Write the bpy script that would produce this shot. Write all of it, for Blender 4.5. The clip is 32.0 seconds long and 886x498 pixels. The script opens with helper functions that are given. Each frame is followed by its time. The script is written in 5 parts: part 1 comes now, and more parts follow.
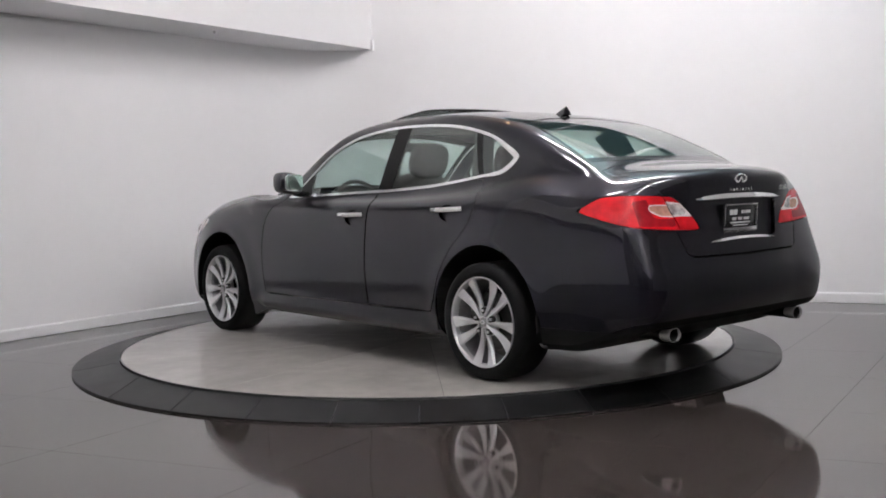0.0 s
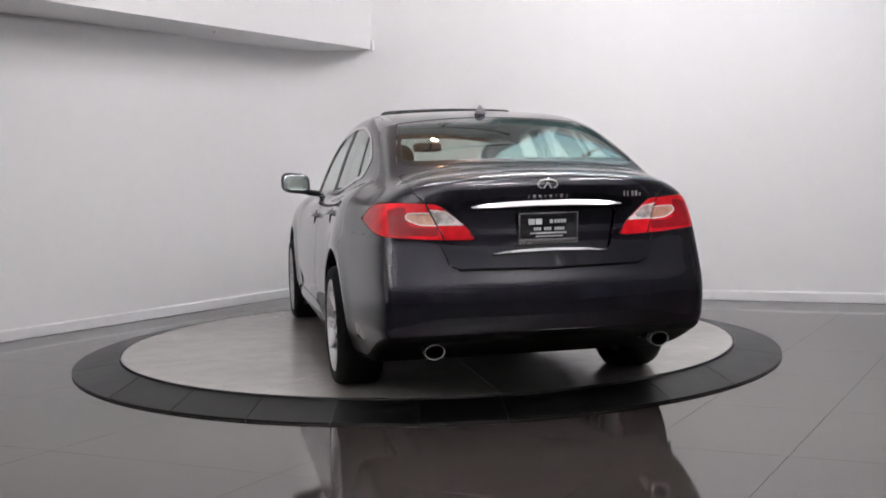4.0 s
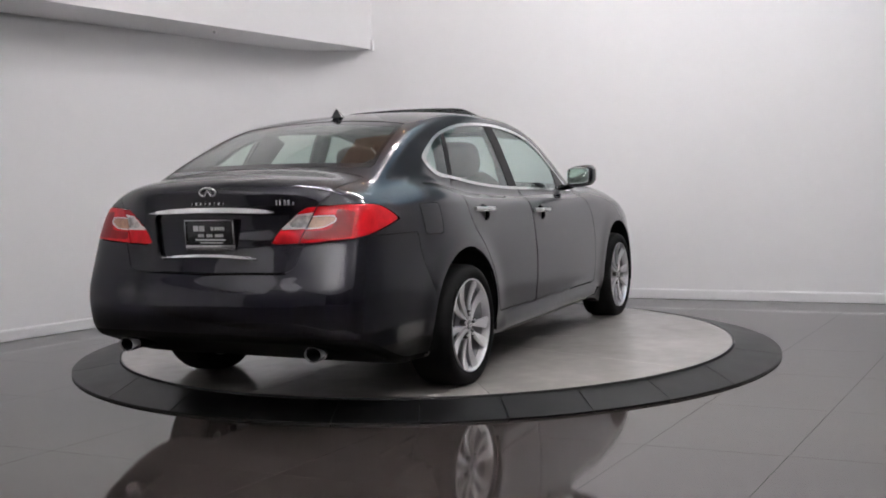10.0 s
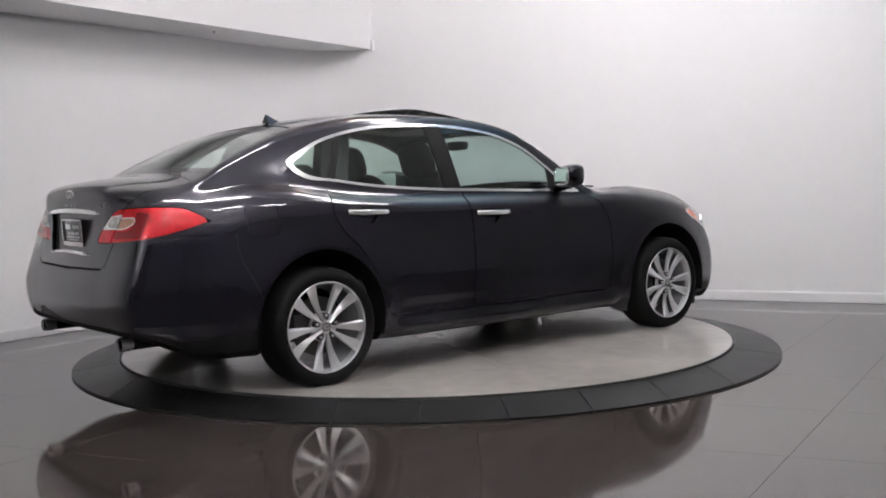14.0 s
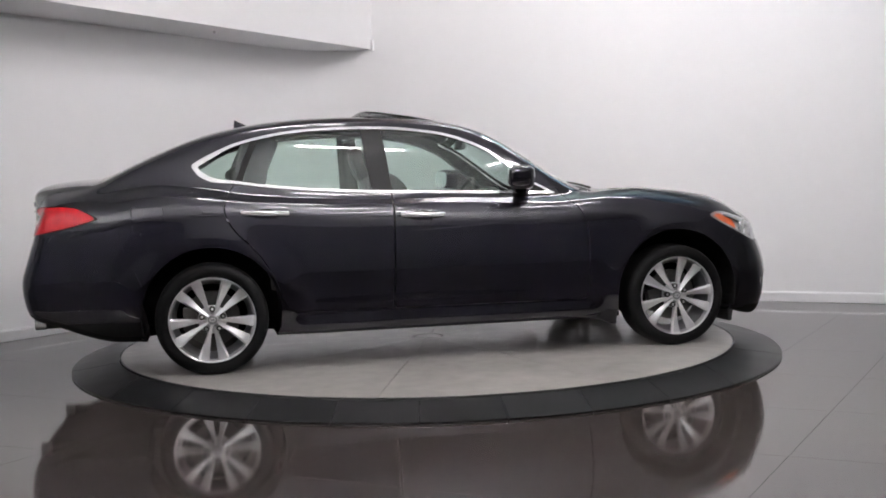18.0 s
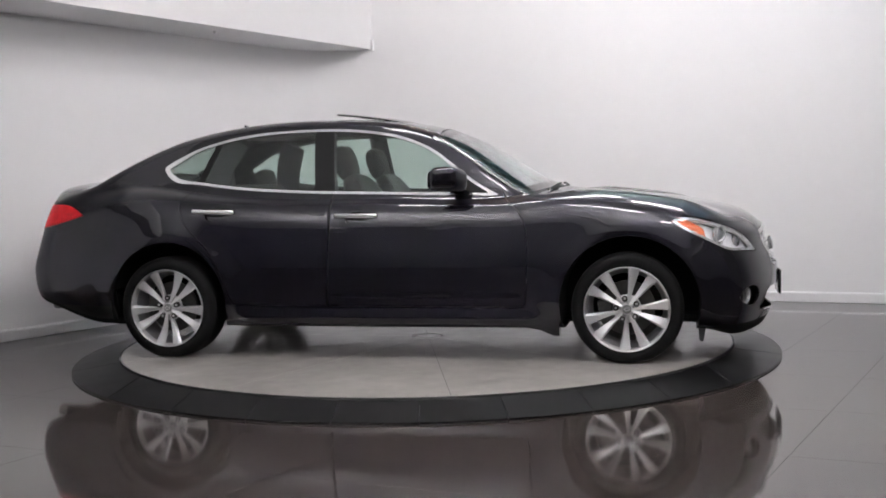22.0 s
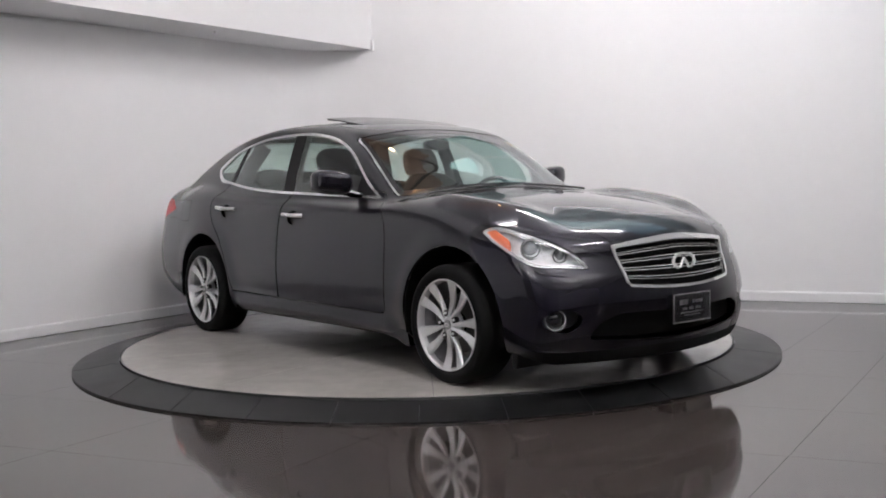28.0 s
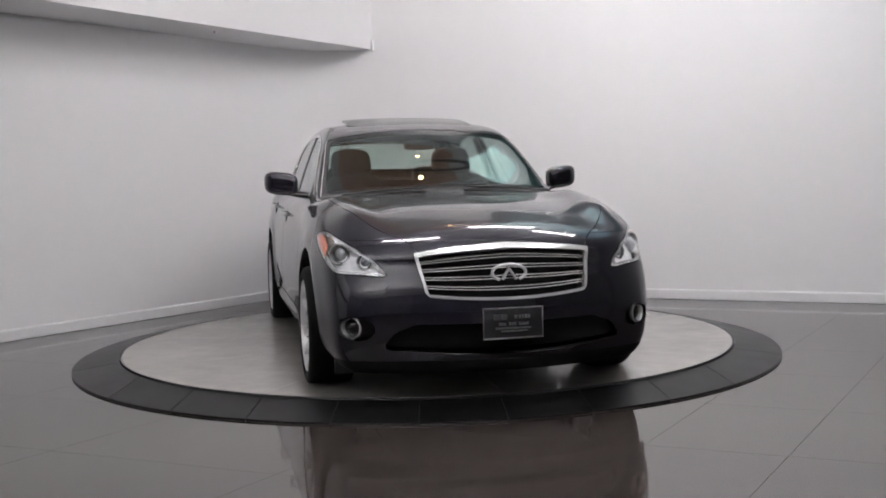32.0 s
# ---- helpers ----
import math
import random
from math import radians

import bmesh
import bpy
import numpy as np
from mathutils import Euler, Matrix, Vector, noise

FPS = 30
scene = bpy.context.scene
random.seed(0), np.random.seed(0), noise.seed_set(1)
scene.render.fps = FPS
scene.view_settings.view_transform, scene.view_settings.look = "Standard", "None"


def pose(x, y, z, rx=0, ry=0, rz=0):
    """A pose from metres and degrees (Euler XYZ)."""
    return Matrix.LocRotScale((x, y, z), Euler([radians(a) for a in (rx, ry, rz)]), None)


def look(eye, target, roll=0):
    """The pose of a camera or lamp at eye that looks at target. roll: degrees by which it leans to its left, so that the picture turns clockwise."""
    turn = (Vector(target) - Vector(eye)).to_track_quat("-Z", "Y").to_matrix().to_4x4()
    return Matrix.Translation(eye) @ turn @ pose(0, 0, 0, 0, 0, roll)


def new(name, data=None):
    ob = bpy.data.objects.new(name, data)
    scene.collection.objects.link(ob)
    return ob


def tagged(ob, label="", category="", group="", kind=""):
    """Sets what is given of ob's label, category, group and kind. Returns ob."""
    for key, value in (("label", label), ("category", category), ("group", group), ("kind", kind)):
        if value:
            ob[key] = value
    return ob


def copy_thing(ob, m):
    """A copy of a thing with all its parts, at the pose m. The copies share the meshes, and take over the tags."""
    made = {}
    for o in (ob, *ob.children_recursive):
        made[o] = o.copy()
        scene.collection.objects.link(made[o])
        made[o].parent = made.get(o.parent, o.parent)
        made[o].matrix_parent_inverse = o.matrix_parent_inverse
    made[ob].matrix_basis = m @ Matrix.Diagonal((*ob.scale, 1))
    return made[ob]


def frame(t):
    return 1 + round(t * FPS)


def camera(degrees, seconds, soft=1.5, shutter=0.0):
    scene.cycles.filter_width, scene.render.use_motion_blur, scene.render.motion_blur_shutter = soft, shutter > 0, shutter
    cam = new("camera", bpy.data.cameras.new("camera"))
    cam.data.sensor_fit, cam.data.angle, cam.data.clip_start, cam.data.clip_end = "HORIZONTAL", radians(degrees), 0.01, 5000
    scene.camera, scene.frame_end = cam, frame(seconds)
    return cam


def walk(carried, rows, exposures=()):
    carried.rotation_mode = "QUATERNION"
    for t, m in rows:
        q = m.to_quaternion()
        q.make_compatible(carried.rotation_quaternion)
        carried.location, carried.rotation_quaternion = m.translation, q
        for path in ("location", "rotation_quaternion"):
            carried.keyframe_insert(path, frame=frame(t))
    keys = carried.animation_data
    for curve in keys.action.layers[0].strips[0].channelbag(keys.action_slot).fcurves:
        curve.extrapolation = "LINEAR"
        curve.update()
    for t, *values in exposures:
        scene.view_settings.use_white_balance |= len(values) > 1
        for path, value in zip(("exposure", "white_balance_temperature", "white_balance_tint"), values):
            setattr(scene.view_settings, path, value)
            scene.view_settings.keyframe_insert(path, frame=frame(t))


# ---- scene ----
# The camera stands still on a tripod; the car and the disc turn before it.
cam = camera(46.087, 32.0, soft=1.8)
EYE, AIM = Vector((0.0, -7.2277, 1.1613)), Vector((0.01651, 0.99760, -0.06724))
VIEW = look(EYE, EYE + AIM, -1.452)
walk(cam, [(0.0, VIEW), (32.0, VIEW)], exposures=[(0.0, 0.26), (3.5, 0.25), (6.0, 0.08), (9.0, 0.04), (11.0, 0.15), (13.0, 0.24), (28.0, 0.26), (30.0, 0.20), (32.0, 0.10)])

# ---- light ----
world = bpy.data.worlds.new("world")
scene.world = world
world.use_nodes = True
sky = world.node_tree.nodes.new("ShaderNodeTexSky")
sky.sky_type = "NISHITA"
sky.sun_disc = False
sky.sun_elevation, sky.sun_rotation = radians(55), radians(20)
sky.air_density, sky.dust_density, sky.ozone_density = 1.2, 1.6, 2.0
world.node_tree.links.new(sky.outputs[0], world.node_tree.nodes["Background"].inputs[0])
world.node_tree.nodes["Background"].inputs[1].default_value = 0.13
TUBE_GLOW, FILL_GLOW, BULB_GLOW = 184.0, 156.0, 70.0
HANG = 1.5
CEILING = 4.3


# ---- materials ----
def material(name, colour, rough=0.5, metal=0.0, coat=0.0, grain=0.0, scale=20.0, bump=0.0, bump_scale=60.0,
             stain=0.0, stain_scale=1.5, transmission=0.0, ior=1.45, emit=0.0, rough_var=0.0, spec=0.5):
    m = bpy.data.materials.new(name)
    m.use_nodes = True
    nt = m.node_tree
    b = nt.nodes["Principled BSDF"]
    b.inputs["Base Color"].default_value = (*colour, 1)
    b.inputs["Roughness"].default_value = rough
    b.inputs["Metallic"].default_value = metal
    b.inputs["Coat Weight"].default_value = coat
    b.inputs["Coat Roughness"].default_value = 0.045
    b.inputs["Coat IOR"].default_value = 1.48
    b.inputs["Transmission Weight"].default_value = transmission
    b.inputs["IOR"].default_value = ior
    b.inputs["Specular IOR Level"].default_value = spec
    if emit:
        b.inputs["Emission Color"].default_value = (*colour, 1)
        b.inputs["Emission Strength"].default_value = emit
    link = nt.links.new
    tc = nt.nodes.new("ShaderNodeTexCoord")

    def noise_node(s, detail=4.0):
        n = nt.nodes.new("ShaderNodeTexNoise")
        n.inputs["Scale"].default_value = s
        n.inputs["Detail"].default_value = detail
        link(tc.outputs["Object"], n.inputs["Vector"])
        return n

    if grain or stain:
        col = None
        for amount, s in ((grain, scale), (stain, stain_scale)):
            if not amount:
                continue
            n = noise_node(s)
            r = nt.nodes.new("ShaderNodeMapRange")
            r.inputs["From Min"].default_value, r.inputs["From Max"].default_value = 0.3, 0.7
            r.inputs["To Min"].default_value, r.inputs["To Max"].default_value = 1 - amount, 1 + amount
            link(n.outputs["Fac"], r.inputs["Value"])
            mix = nt.nodes.new("ShaderNodeVectorMath")
            mix.operation = "SCALE"
            if col is None:
                mix.inputs[0].default_value = colour
            else:
                link(col, mix.inputs[0])
            link(r.outputs["Result"], mix.inputs["Scale"])
            col = mix.outputs[0]
        link(col, b.inputs["Base Color"])
    if rough_var:
        n = noise_node(stain_scale * 2.3)
        r = nt.nodes.new("ShaderNodeMapRange")
        r.inputs["From Min"].default_value, r.inputs["From Max"].default_value = 0.3, 0.7
        r.inputs["To Min"].default_value, r.inputs["To Max"].default_value = max(rough - rough_var, 0.0), rough + rough_var
        link(n.outputs["Fac"], r.inputs["Value"])
        link(r.outputs["Result"], b.inputs["Roughness"])
    if bump:
        n = noise_node(bump_scale, 6.0)
        bp = nt.nodes.new("ShaderNodeBump")
        bp.inputs["Strength"].default_value = bump
        bp.inputs["Distance"].default_value = 0.004
        link(n.outputs["Fac"], bp.inputs["Height"])
        link(bp.outputs["Normal"], b.inputs["Normal"])
    return m


M = {
    "wall": material("white wall paint", (0.850, 0.847, 0.856), 0.6, grain=0.006, scale=9, stain=0.008, stain_scale=0.5, bump=0.06, bump_scale=90),
    "ceiling": material("ceiling paint", (0.80, 0.82, 0.83), 0.7, stain=0.03, stain_scale=0.6),
    "dark": material("dark unseen panel", (0.05, 0.05, 0.053), 0.5, stain=0.2, stain_scale=1.0),
    "grey_wall": material("grey of the unseen walls", (0.22, 0.22, 0.225), 0.6, grain=0.02, scale=9, stain=0.04, stain_scale=0.7),
    "timber": material("warm reflection tint", (0.68, 0.46, 0.35), 0.45, grain=0.2, scale=14, stain=0.1, stain_scale=2.0),
    "trim": material("white trim", (0.82, 0.82, 0.83), 0.35, grain=0.02, scale=14, bump=0.04, bump_scale=40),
    "floor": material("polished grey floor", (0.041, 0.0335, 0.0310), 0.06, grain=0.05, scale=40, stain=0.10, stain_scale=0.9, rough_var=0.02, spec=0.72),
    "grout": material("floor joint", (0.030, 0.026, 0.025), 0.6, grain=0.2, scale=30),
    "disc": material("worn grey disc", (0.325, 0.308, 0.288), 0.17, grain=0.07, scale=9, stain=0.10, stain_scale=1.1, rough_var=0.02, spec=0.65),
    "seam": material("dark seam", (0.03, 0.03, 0.03), 0.7),
    "rubber": material("black rubber ramp", (0.0066, 0.0066, 0.0070), 0.37, grain=0.15, scale=120, stain=0.18, stain_scale=2.0, rough_var=0.02, bump=0.05, bump_scale=220, spec=0.18),
    "paint": material("dark slate paint", (0.0104, 0.0094, 0.0148), 0.40, metal=0.85, coat=1.0, grain=0.05, scale=900, spec=0.06),
    "black_gloss": material("gloss black", (0.006, 0.006, 0.007), 0.16, coat=0.2),
    "black_satin": material("satin black", (0.006, 0.0058, 0.006), 0.40, grain=0.1, scale=60, spec=0.18),
    "black": material("black plastic", (0.012, 0.012, 0.013), 0.55, grain=0.1, scale=80, bump=0.1, bump_scale=200),
    "under": material("underbody black", (0.006, 0.006, 0.006), 0.8, grain=0.2, scale=30, spec=0.1),
    "chrome": material("chrome", (0.74, 0.74, 0.74), 0.16, metal=0.8, grain=0.02, scale=200),
    "chrome_bright": material("bright chrome", (0.80, 0.80, 0.80), 0.18, metal=0.72, grain=0.02, scale=120),
    "alloy": material("silver alloy", (0.64, 0.64, 0.65), 0.30, metal=0.70, coat=0.5, grain=0.03, scale=120),
    "alloy_dark": material("brake metal", (0.07, 0.068, 0.065), 0.45, metal=0.5, grain=0.15, scale=60),
    # a darker alloy, the shade inside the rim put into its colour
    "barrel": material("shaded barrel metal", (0.30, 0.30, 0.31), 0.35, metal=0.7, grain=0.08, scale=60),
    "tyre": material("tyre rubber", (0.0032, 0.0032, 0.0034), 0.72, grain=0.15, scale=90, bump=0.2, bump_scale=160, spec=0.15),
    "glass": material("tinted glass", (0.74, 0.85, 0.80), 0.0, transmission=1.0, ior=1.52),
    "screen": material("windscreen glass", (0.78, 0.90, 0.88), 0.0, transmission=1.0, ior=1.52),
    "lens": material("clear lens", (0.95, 0.96, 0.97), 0.0, transmission=1.0, ior=1.3),
    "red": material("red lamp lens", (0.47, 0.006, 0.012), 0.30, coat=0.55, grain=0.25, scale=18, spec=0.1),
    "red_deep": material("deep red lamp band", (0.19, 0.003, 0.007), 0.30, coat=0.55, grain=0.15, scale=25, spec=0.1),
    "lamp_clear": material("silver lamp window", (0.42, 0.41, 0.40), 0.15, coat=0.6, grain=0.55, scale=26),
    "lamp_amber": material("dull amber lamp window", (0.44, 0.26, 0.19), 0.2, coat=0.6, grain=0.22, scale=36),
    "lamp_edge": material("pale lamp window edge", (0.74, 0.70, 0.68), 0.25, coat=0.6, grain=0.08, scale=60),
    "amber": material("orange marker lens", (0.58, 0.12, 0.04), 0.12, coat=1.0, grain=0.08, scale=50),
    "reflector": material("lamp reflector", (0.95, 0.95, 0.96), 0.12, metal=0.12, coat=0.8, grain=0.12, scale=40, bump=1.0, bump_scale=22),
    "projector": material("projector lens", (0.42, 0.44, 0.46), 0.08, metal=0.6, coat=1.0),
    "leather": material("dark brown leather", (0.024, 0.019, 0.018), 0.5, grain=0.15, scale=30, bump=0.2, bump_scale=120),
    "dash": material("dark dashboard", (0.02, 0.019, 0.02), 0.6, grain=0.1, scale=60, bump=0.15, bump_scale=200),
    "trim_beige": material("grey beige cabin trim", (0.13, 0.122, 0.115), 0.7, grain=0.05, scale=60, bump=0.1, bump_scale=150),
    "mirror": material("mirror glass", (0.85, 0.92, 0.90), 0.01, metal=1.0),
    "plate": material("black plate", (0.015, 0.015, 0.017), 0.25, coat=0.5),
    "plate_ink": material("silver plate print", (0.62, 0.62, 0.62), 0.16, metal=0.92),
    "spot_glow": material("warm spotlight glow", (1.0, 0.55, 0.26), 0.5, emit=BULB_GLOW),
    "sky_glass": material("blue-green tinted glazing", (0.60, 0.88, 0.88), 0.0, transmission=1.0, ior=1.2),
    "plate_dim": material("dull grey plate print", (0.16, 0.16, 0.16), 0.3, metal=0.7),
    "plate_print": material("white plate print", (0.50, 0.50, 0.50), 0.4, grain=0.05, scale=80),
    "tube": material("fluorescent tube", (1.0, 0.955, 0.965), 0.5, emit=TUBE_GLOW),
    "uplight": material("added fill light strip", (1.0, 0.955, 0.965), 0.5, emit=FILL_GLOW),
    "fixture": material("white enamel fixture", (0.75, 0.75, 0.75), 0.4, stain=0.03, stain_scale=2),
}


# ---- mesh helpers ----
def mesh_object(name, bm, mat, parent=None, label="", smooth=True, m=None):
    me = bpy.data.meshes.new(name)
    bmesh.ops.recalc_face_normals(bm, faces=bm.faces)
    bm.to_mesh(me)
    bm.free()
    for mt in (mat if isinstance(mat, (list, tuple)) else (mat,)):
        me.materials.append(M[mt])
    if smooth:
        for p in me.polygons:
            p.use_smooth = True
        me.set_sharp_from_angle(angle=radians(35))
    ob = new(name, me)
    if parent:
        ob.parent = parent
    if m is not None:
        ob.matrix_basis = m
    if label:
        ob["label"] = label
    return ob


part = mesh_object


def empty(name):
    return new(name)


def box(bm, x0, x1, y0, y1, z0, z1, bevel=0.0, m=None):
    vs = [bm.verts.new((x, y, z)) for x in (x0, x1) for y in (y0, y1) for z in (z0, z1)]
    fs = [bm.faces.new([vs[i] for i in q]) for q in ((0, 1, 3, 2), (4, 6, 7, 5), (0, 4, 5, 1), (2, 3, 7, 6), (0, 2, 6, 4), (1, 5, 7, 3))]
    if bevel:
        es = list({e for f in fs for e in f.edges})
        r = bmesh.ops.bevel(bm, geom=es, offset=bevel, segments=2, affect="EDGES", profile=0.6)
        vs = list({v for f in r["faces"] for v in f.verts} | {v for v in vs if v.is_valid})
    if m is not None:
        bmesh.ops.transform(bm, matrix=m, verts=[v for v in vs if v.is_valid])
    return vs


def prism(bm, outline, z0, z1, bevel=0.0):
    """An upright block on a plan outline [(x, y), ...]."""
    lo = [bm.verts.new((x, y, z0)) for x, y in outline]
    hi = [bm.verts.new((x, y, z1)) for x, y in outline]
    n = len(lo)
    fs = [bm.faces.new(lo[::-1]), bm.faces.new(hi)]
    for i in range(n):
        fs.append(bm.faces.new((lo[i], lo[(i + 1) % n], hi[(i + 1) % n], hi[i])))
    if bevel:
        bmesh.ops.bevel(bm, geom=list(fs[1].edges), offset=bevel, segments=2, affect="EDGES", profile=0.5)


def lathe(bm, profile, steps=48, axis="y"):
    """A ring of revolution about the y axis; profile rows are (radius, y)."""
    rings = []
    for k in range(steps):
        a = 2 * math.pi * k / steps
        rings.append([bm.verts.new((r * math.cos(a), y, r * math.sin(a))) for r, y in profile])
    for k in range(steps):
        p, q = rings[k], rings[(k + 1) % steps]
        for i in range(len(profile) - 1):
            bm.faces.new((p[i], p[i + 1], q[i + 1], q[i]))
    return rings


def sweep(bm, path, rx, ry, steps=8, up=(0, 0, 1), closed=False):
    """A bar of elliptic section along a path of points."""
    rings = []
    n = len(path)
    for i, p in enumerate(path):
        p = Vector(p)
        a = Vector(path[(i - 1) % n] if closed or i else path[0])
        b = Vector(path[(i + 1) % n] if closed or i < n - 1 else path[-1])
        d = (b - a).normalized()
        s = d.cross(Vector(up)).normalized()
        w = s.cross(d)
        rings.append([bm.verts.new(p + s * rx * math.cos(2 * math.pi * k / steps) + w * ry * math.sin(2 * math.pi * k / steps)) for k in range(steps)])
    for i in range(n if closed else n - 1):
        p, q = rings[i], rings[(i + 1) % n]
        for k in range(steps):
            bm.faces.new((p[k], p[(k + 1) % steps], q[(k + 1) % steps], q[k]))
    if not closed:
        bm.faces.new(rings[0][::-1])
        bm.faces.new(rings[-1])


# ---- the room ----
CORNER = Vector((-1.043, 3.848))
ALONG_L = Vector((-1.175, -1.661)).normalized()
ALONG_R = Vector((2.1, -0.974)).normalized()
END_L, END_R = CORNER + ALONG_L * 14.0, CORNER + ALONG_R * 9.5
BACK_L, BACK_R = Vector((-9.4, -12.0)), Vector((8.6, -12.0))


def wall(name, a, b, z0, z1, thick, inside, mat="wall", label=""):
    d = (b - a).normalized()
    n = Vector((-d.y, d.x))
    if n.dot(inside - a) > 0:
        n = -n
    bm = bmesh.new()
    prism(bm, [tuple(a), tuple(b), tuple(b + n * thick), tuple(a + n * thick)], z0, z1)
    return tagged(mesh_object(name, bm, mat, smooth=False), label or "smooth white painted showroom wall", "wall", kind="structure")


MID = Vector((0, -3))
COVE = 0.75  # radius of the rounded corner between the two walls
HALF = math.acos(ALONG_L.dot(ALONG_R)) / 2
TAN = COVE / math.tan(HALF)
CENTRE = CORNER + (ALONG_L + ALONG_R).normalized() * (COVE / math.sin(HALF))
A_L, A_R = CORNER + ALONG_L * TAN, CORNER + ALONG_R * TAN
a_l, a_r = math.atan2(*(A_L - CENTRE).yx), math.atan2(*(A_R - CENTRE).yx)
ARC = [CENTRE + Vector((math.cos(a_l + (a_r - a_l) * k / 20), math.sin(a_l + (a_r - a_l) * k / 20))) * COVE for k in range(21)]
bm = bmesh.new()
prism(bm, [tuple(p) for p in ARC] + [tuple(CENTRE + (p - CENTRE) * ((COVE + 0.25) / COVE)) for p in reversed(ARC)], -0.1, CEILING)
for f in bm.faces:
    f.smooth = abs(f.normal.z) < 0.5
tagged(mesh_object("wall_corner", bm, "wall"), "rounded white corner between the walls", "wall", kind="structure")
wall("wall_west", A_L, END_L, -0.1, CEILING, 0.2, MID)
# the far wall, with an unseen band of high windows added for teal reflections
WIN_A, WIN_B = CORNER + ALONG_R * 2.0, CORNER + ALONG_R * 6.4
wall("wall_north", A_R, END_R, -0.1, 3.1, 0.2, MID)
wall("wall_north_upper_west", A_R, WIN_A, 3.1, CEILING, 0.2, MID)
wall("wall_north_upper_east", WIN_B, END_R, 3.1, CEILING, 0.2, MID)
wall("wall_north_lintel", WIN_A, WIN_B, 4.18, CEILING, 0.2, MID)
# The end walls are unseen; their grey keeps the car's reflections dark.
wall("wall_east", END_R, BACK_R, -0.1, CEILING, 0.2, MID, "grey_wall", "unseen end wall greyed to darken reflections on the car")
wall("wall_southwest", END_L, BACK_L, -0.1, CEILING, 0.2, MID, "grey_wall", "unseen end wall greyed to darken reflections on the car")
OPEN_L, OPEN_R = Vector((-2.9, -12.0)), Vector((2.7, -12.0))
wall("wall_south", BACK_L, OPEN_L, -0.1, CEILING, 0.2, MID, "grey_wall", "unseen end wall greyed to darken reflections on the car")
wall("wall_southeast", OPEN_R, BACK_R, -0.1, CEILING, 0.2, MID, "grey_wall", "unseen end wall greyed to darken reflections on the car")
# An unseen dark panel, added for the dark patch that the doors reflect.
wall("shutter", OPEN_L, OPEN_R, -0.1, CEILING, 0.12, MID, "dark", "wide unseen dark panel added to darken reflections on the car")
INWARD = Vector((ALONG_R.y, -ALONG_R.x))
if INWARD.dot(MID - CORNER) < 0:
    INWARD = -INWARD
# An unseen skylight, added to put teal light into glass and hood.
SKY_A = WIN_A + ALONG_R * 1.05
SKY = [SKY_A + INWARD * 0.25, WIN_B + INWARD * 0.25, WIN_B + INWARD * 2.20, SKY_A + INWARD * 2.20]
bm = bmesh.new()
OUTER = [WIN_A - ALONG_R * 12 - INWARD * 4, WIN_B + ALONG_R * 9 - INWARD * 4, WIN_B + ALONG_R * 9 + INWARD * 19, WIN_A - ALONG_R * 12 + INWARD * 19]
for i in range(4):
    j = (i + 1) % 4
    prism(bm, [tuple(OUTER[i]), tuple(OUTER[j]), tuple(SKY[j]), tuple(SKY[i])], CEILING, CEILING + 0.2)
tagged(mesh_object("ceiling", bm, "ceiling", smooth=False), "plain pale painted ceiling", "ceiling", kind="structure")


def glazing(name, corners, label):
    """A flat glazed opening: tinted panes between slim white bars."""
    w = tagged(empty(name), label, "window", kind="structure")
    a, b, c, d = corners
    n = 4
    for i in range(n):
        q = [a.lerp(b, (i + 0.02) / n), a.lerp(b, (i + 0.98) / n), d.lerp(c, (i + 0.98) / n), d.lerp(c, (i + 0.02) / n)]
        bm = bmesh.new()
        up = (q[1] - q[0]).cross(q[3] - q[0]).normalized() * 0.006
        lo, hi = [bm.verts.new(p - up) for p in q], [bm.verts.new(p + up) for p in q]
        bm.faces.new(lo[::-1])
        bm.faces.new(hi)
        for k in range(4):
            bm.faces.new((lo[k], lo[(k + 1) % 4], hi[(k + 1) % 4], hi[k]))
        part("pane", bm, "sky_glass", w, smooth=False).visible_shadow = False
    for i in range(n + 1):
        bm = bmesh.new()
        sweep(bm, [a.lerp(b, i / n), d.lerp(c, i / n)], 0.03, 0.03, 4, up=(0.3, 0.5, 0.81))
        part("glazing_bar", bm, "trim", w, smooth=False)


lift = lambda p, z: Vector((p.x, p.y, z))
glazing("added_window_band", [lift(WIN_A - INWARD * 0.1, 3.1), lift(WIN_B - INWARD * 0.1, 3.1), lift(WIN_B - INWARD * 0.1, 4.18), lift(WIN_A - INWARD * 0.1, 4.18)], "added unseen window band with blue-green tinted panes for teal reflections")
glazing("added_skylight", [lift(p, CEILING + 0.12) for p in SKY], "added unseen long skylight with blue-green tinted panes for teal reflections")


def baseboard(a, b, inside):
    d = (b - a).normalized()
    n = Vector((-d.y, d.x))
    if n.dot(inside - a) < 0:
        n = -n
    bm = bmesh.new()
    prof = ((0.0, 0.004), (0.014, 0.004), (0.014, 0.078), (0.009, 0.089), (0.0, 0.091))
    e0 = [bm.verts.new((*(a + n * o), z)) for o, z in prof]
    e1 = [bm.verts.new((*(b + n * o), z)) for o, z in prof]
    for i in range(len(prof)):
        j = (i + 1) % len(prof)
        bm.faces.new((e0[i], e0[j], e1[j], e1[i]))
    bm.faces.new(e0)
    bm.faces.new(e1[::-1])
    tagged(mesh_object("baseboard", bm, "trim", smooth=False), "low white painted baseboard along the wall", "baseboard", kind="structure")


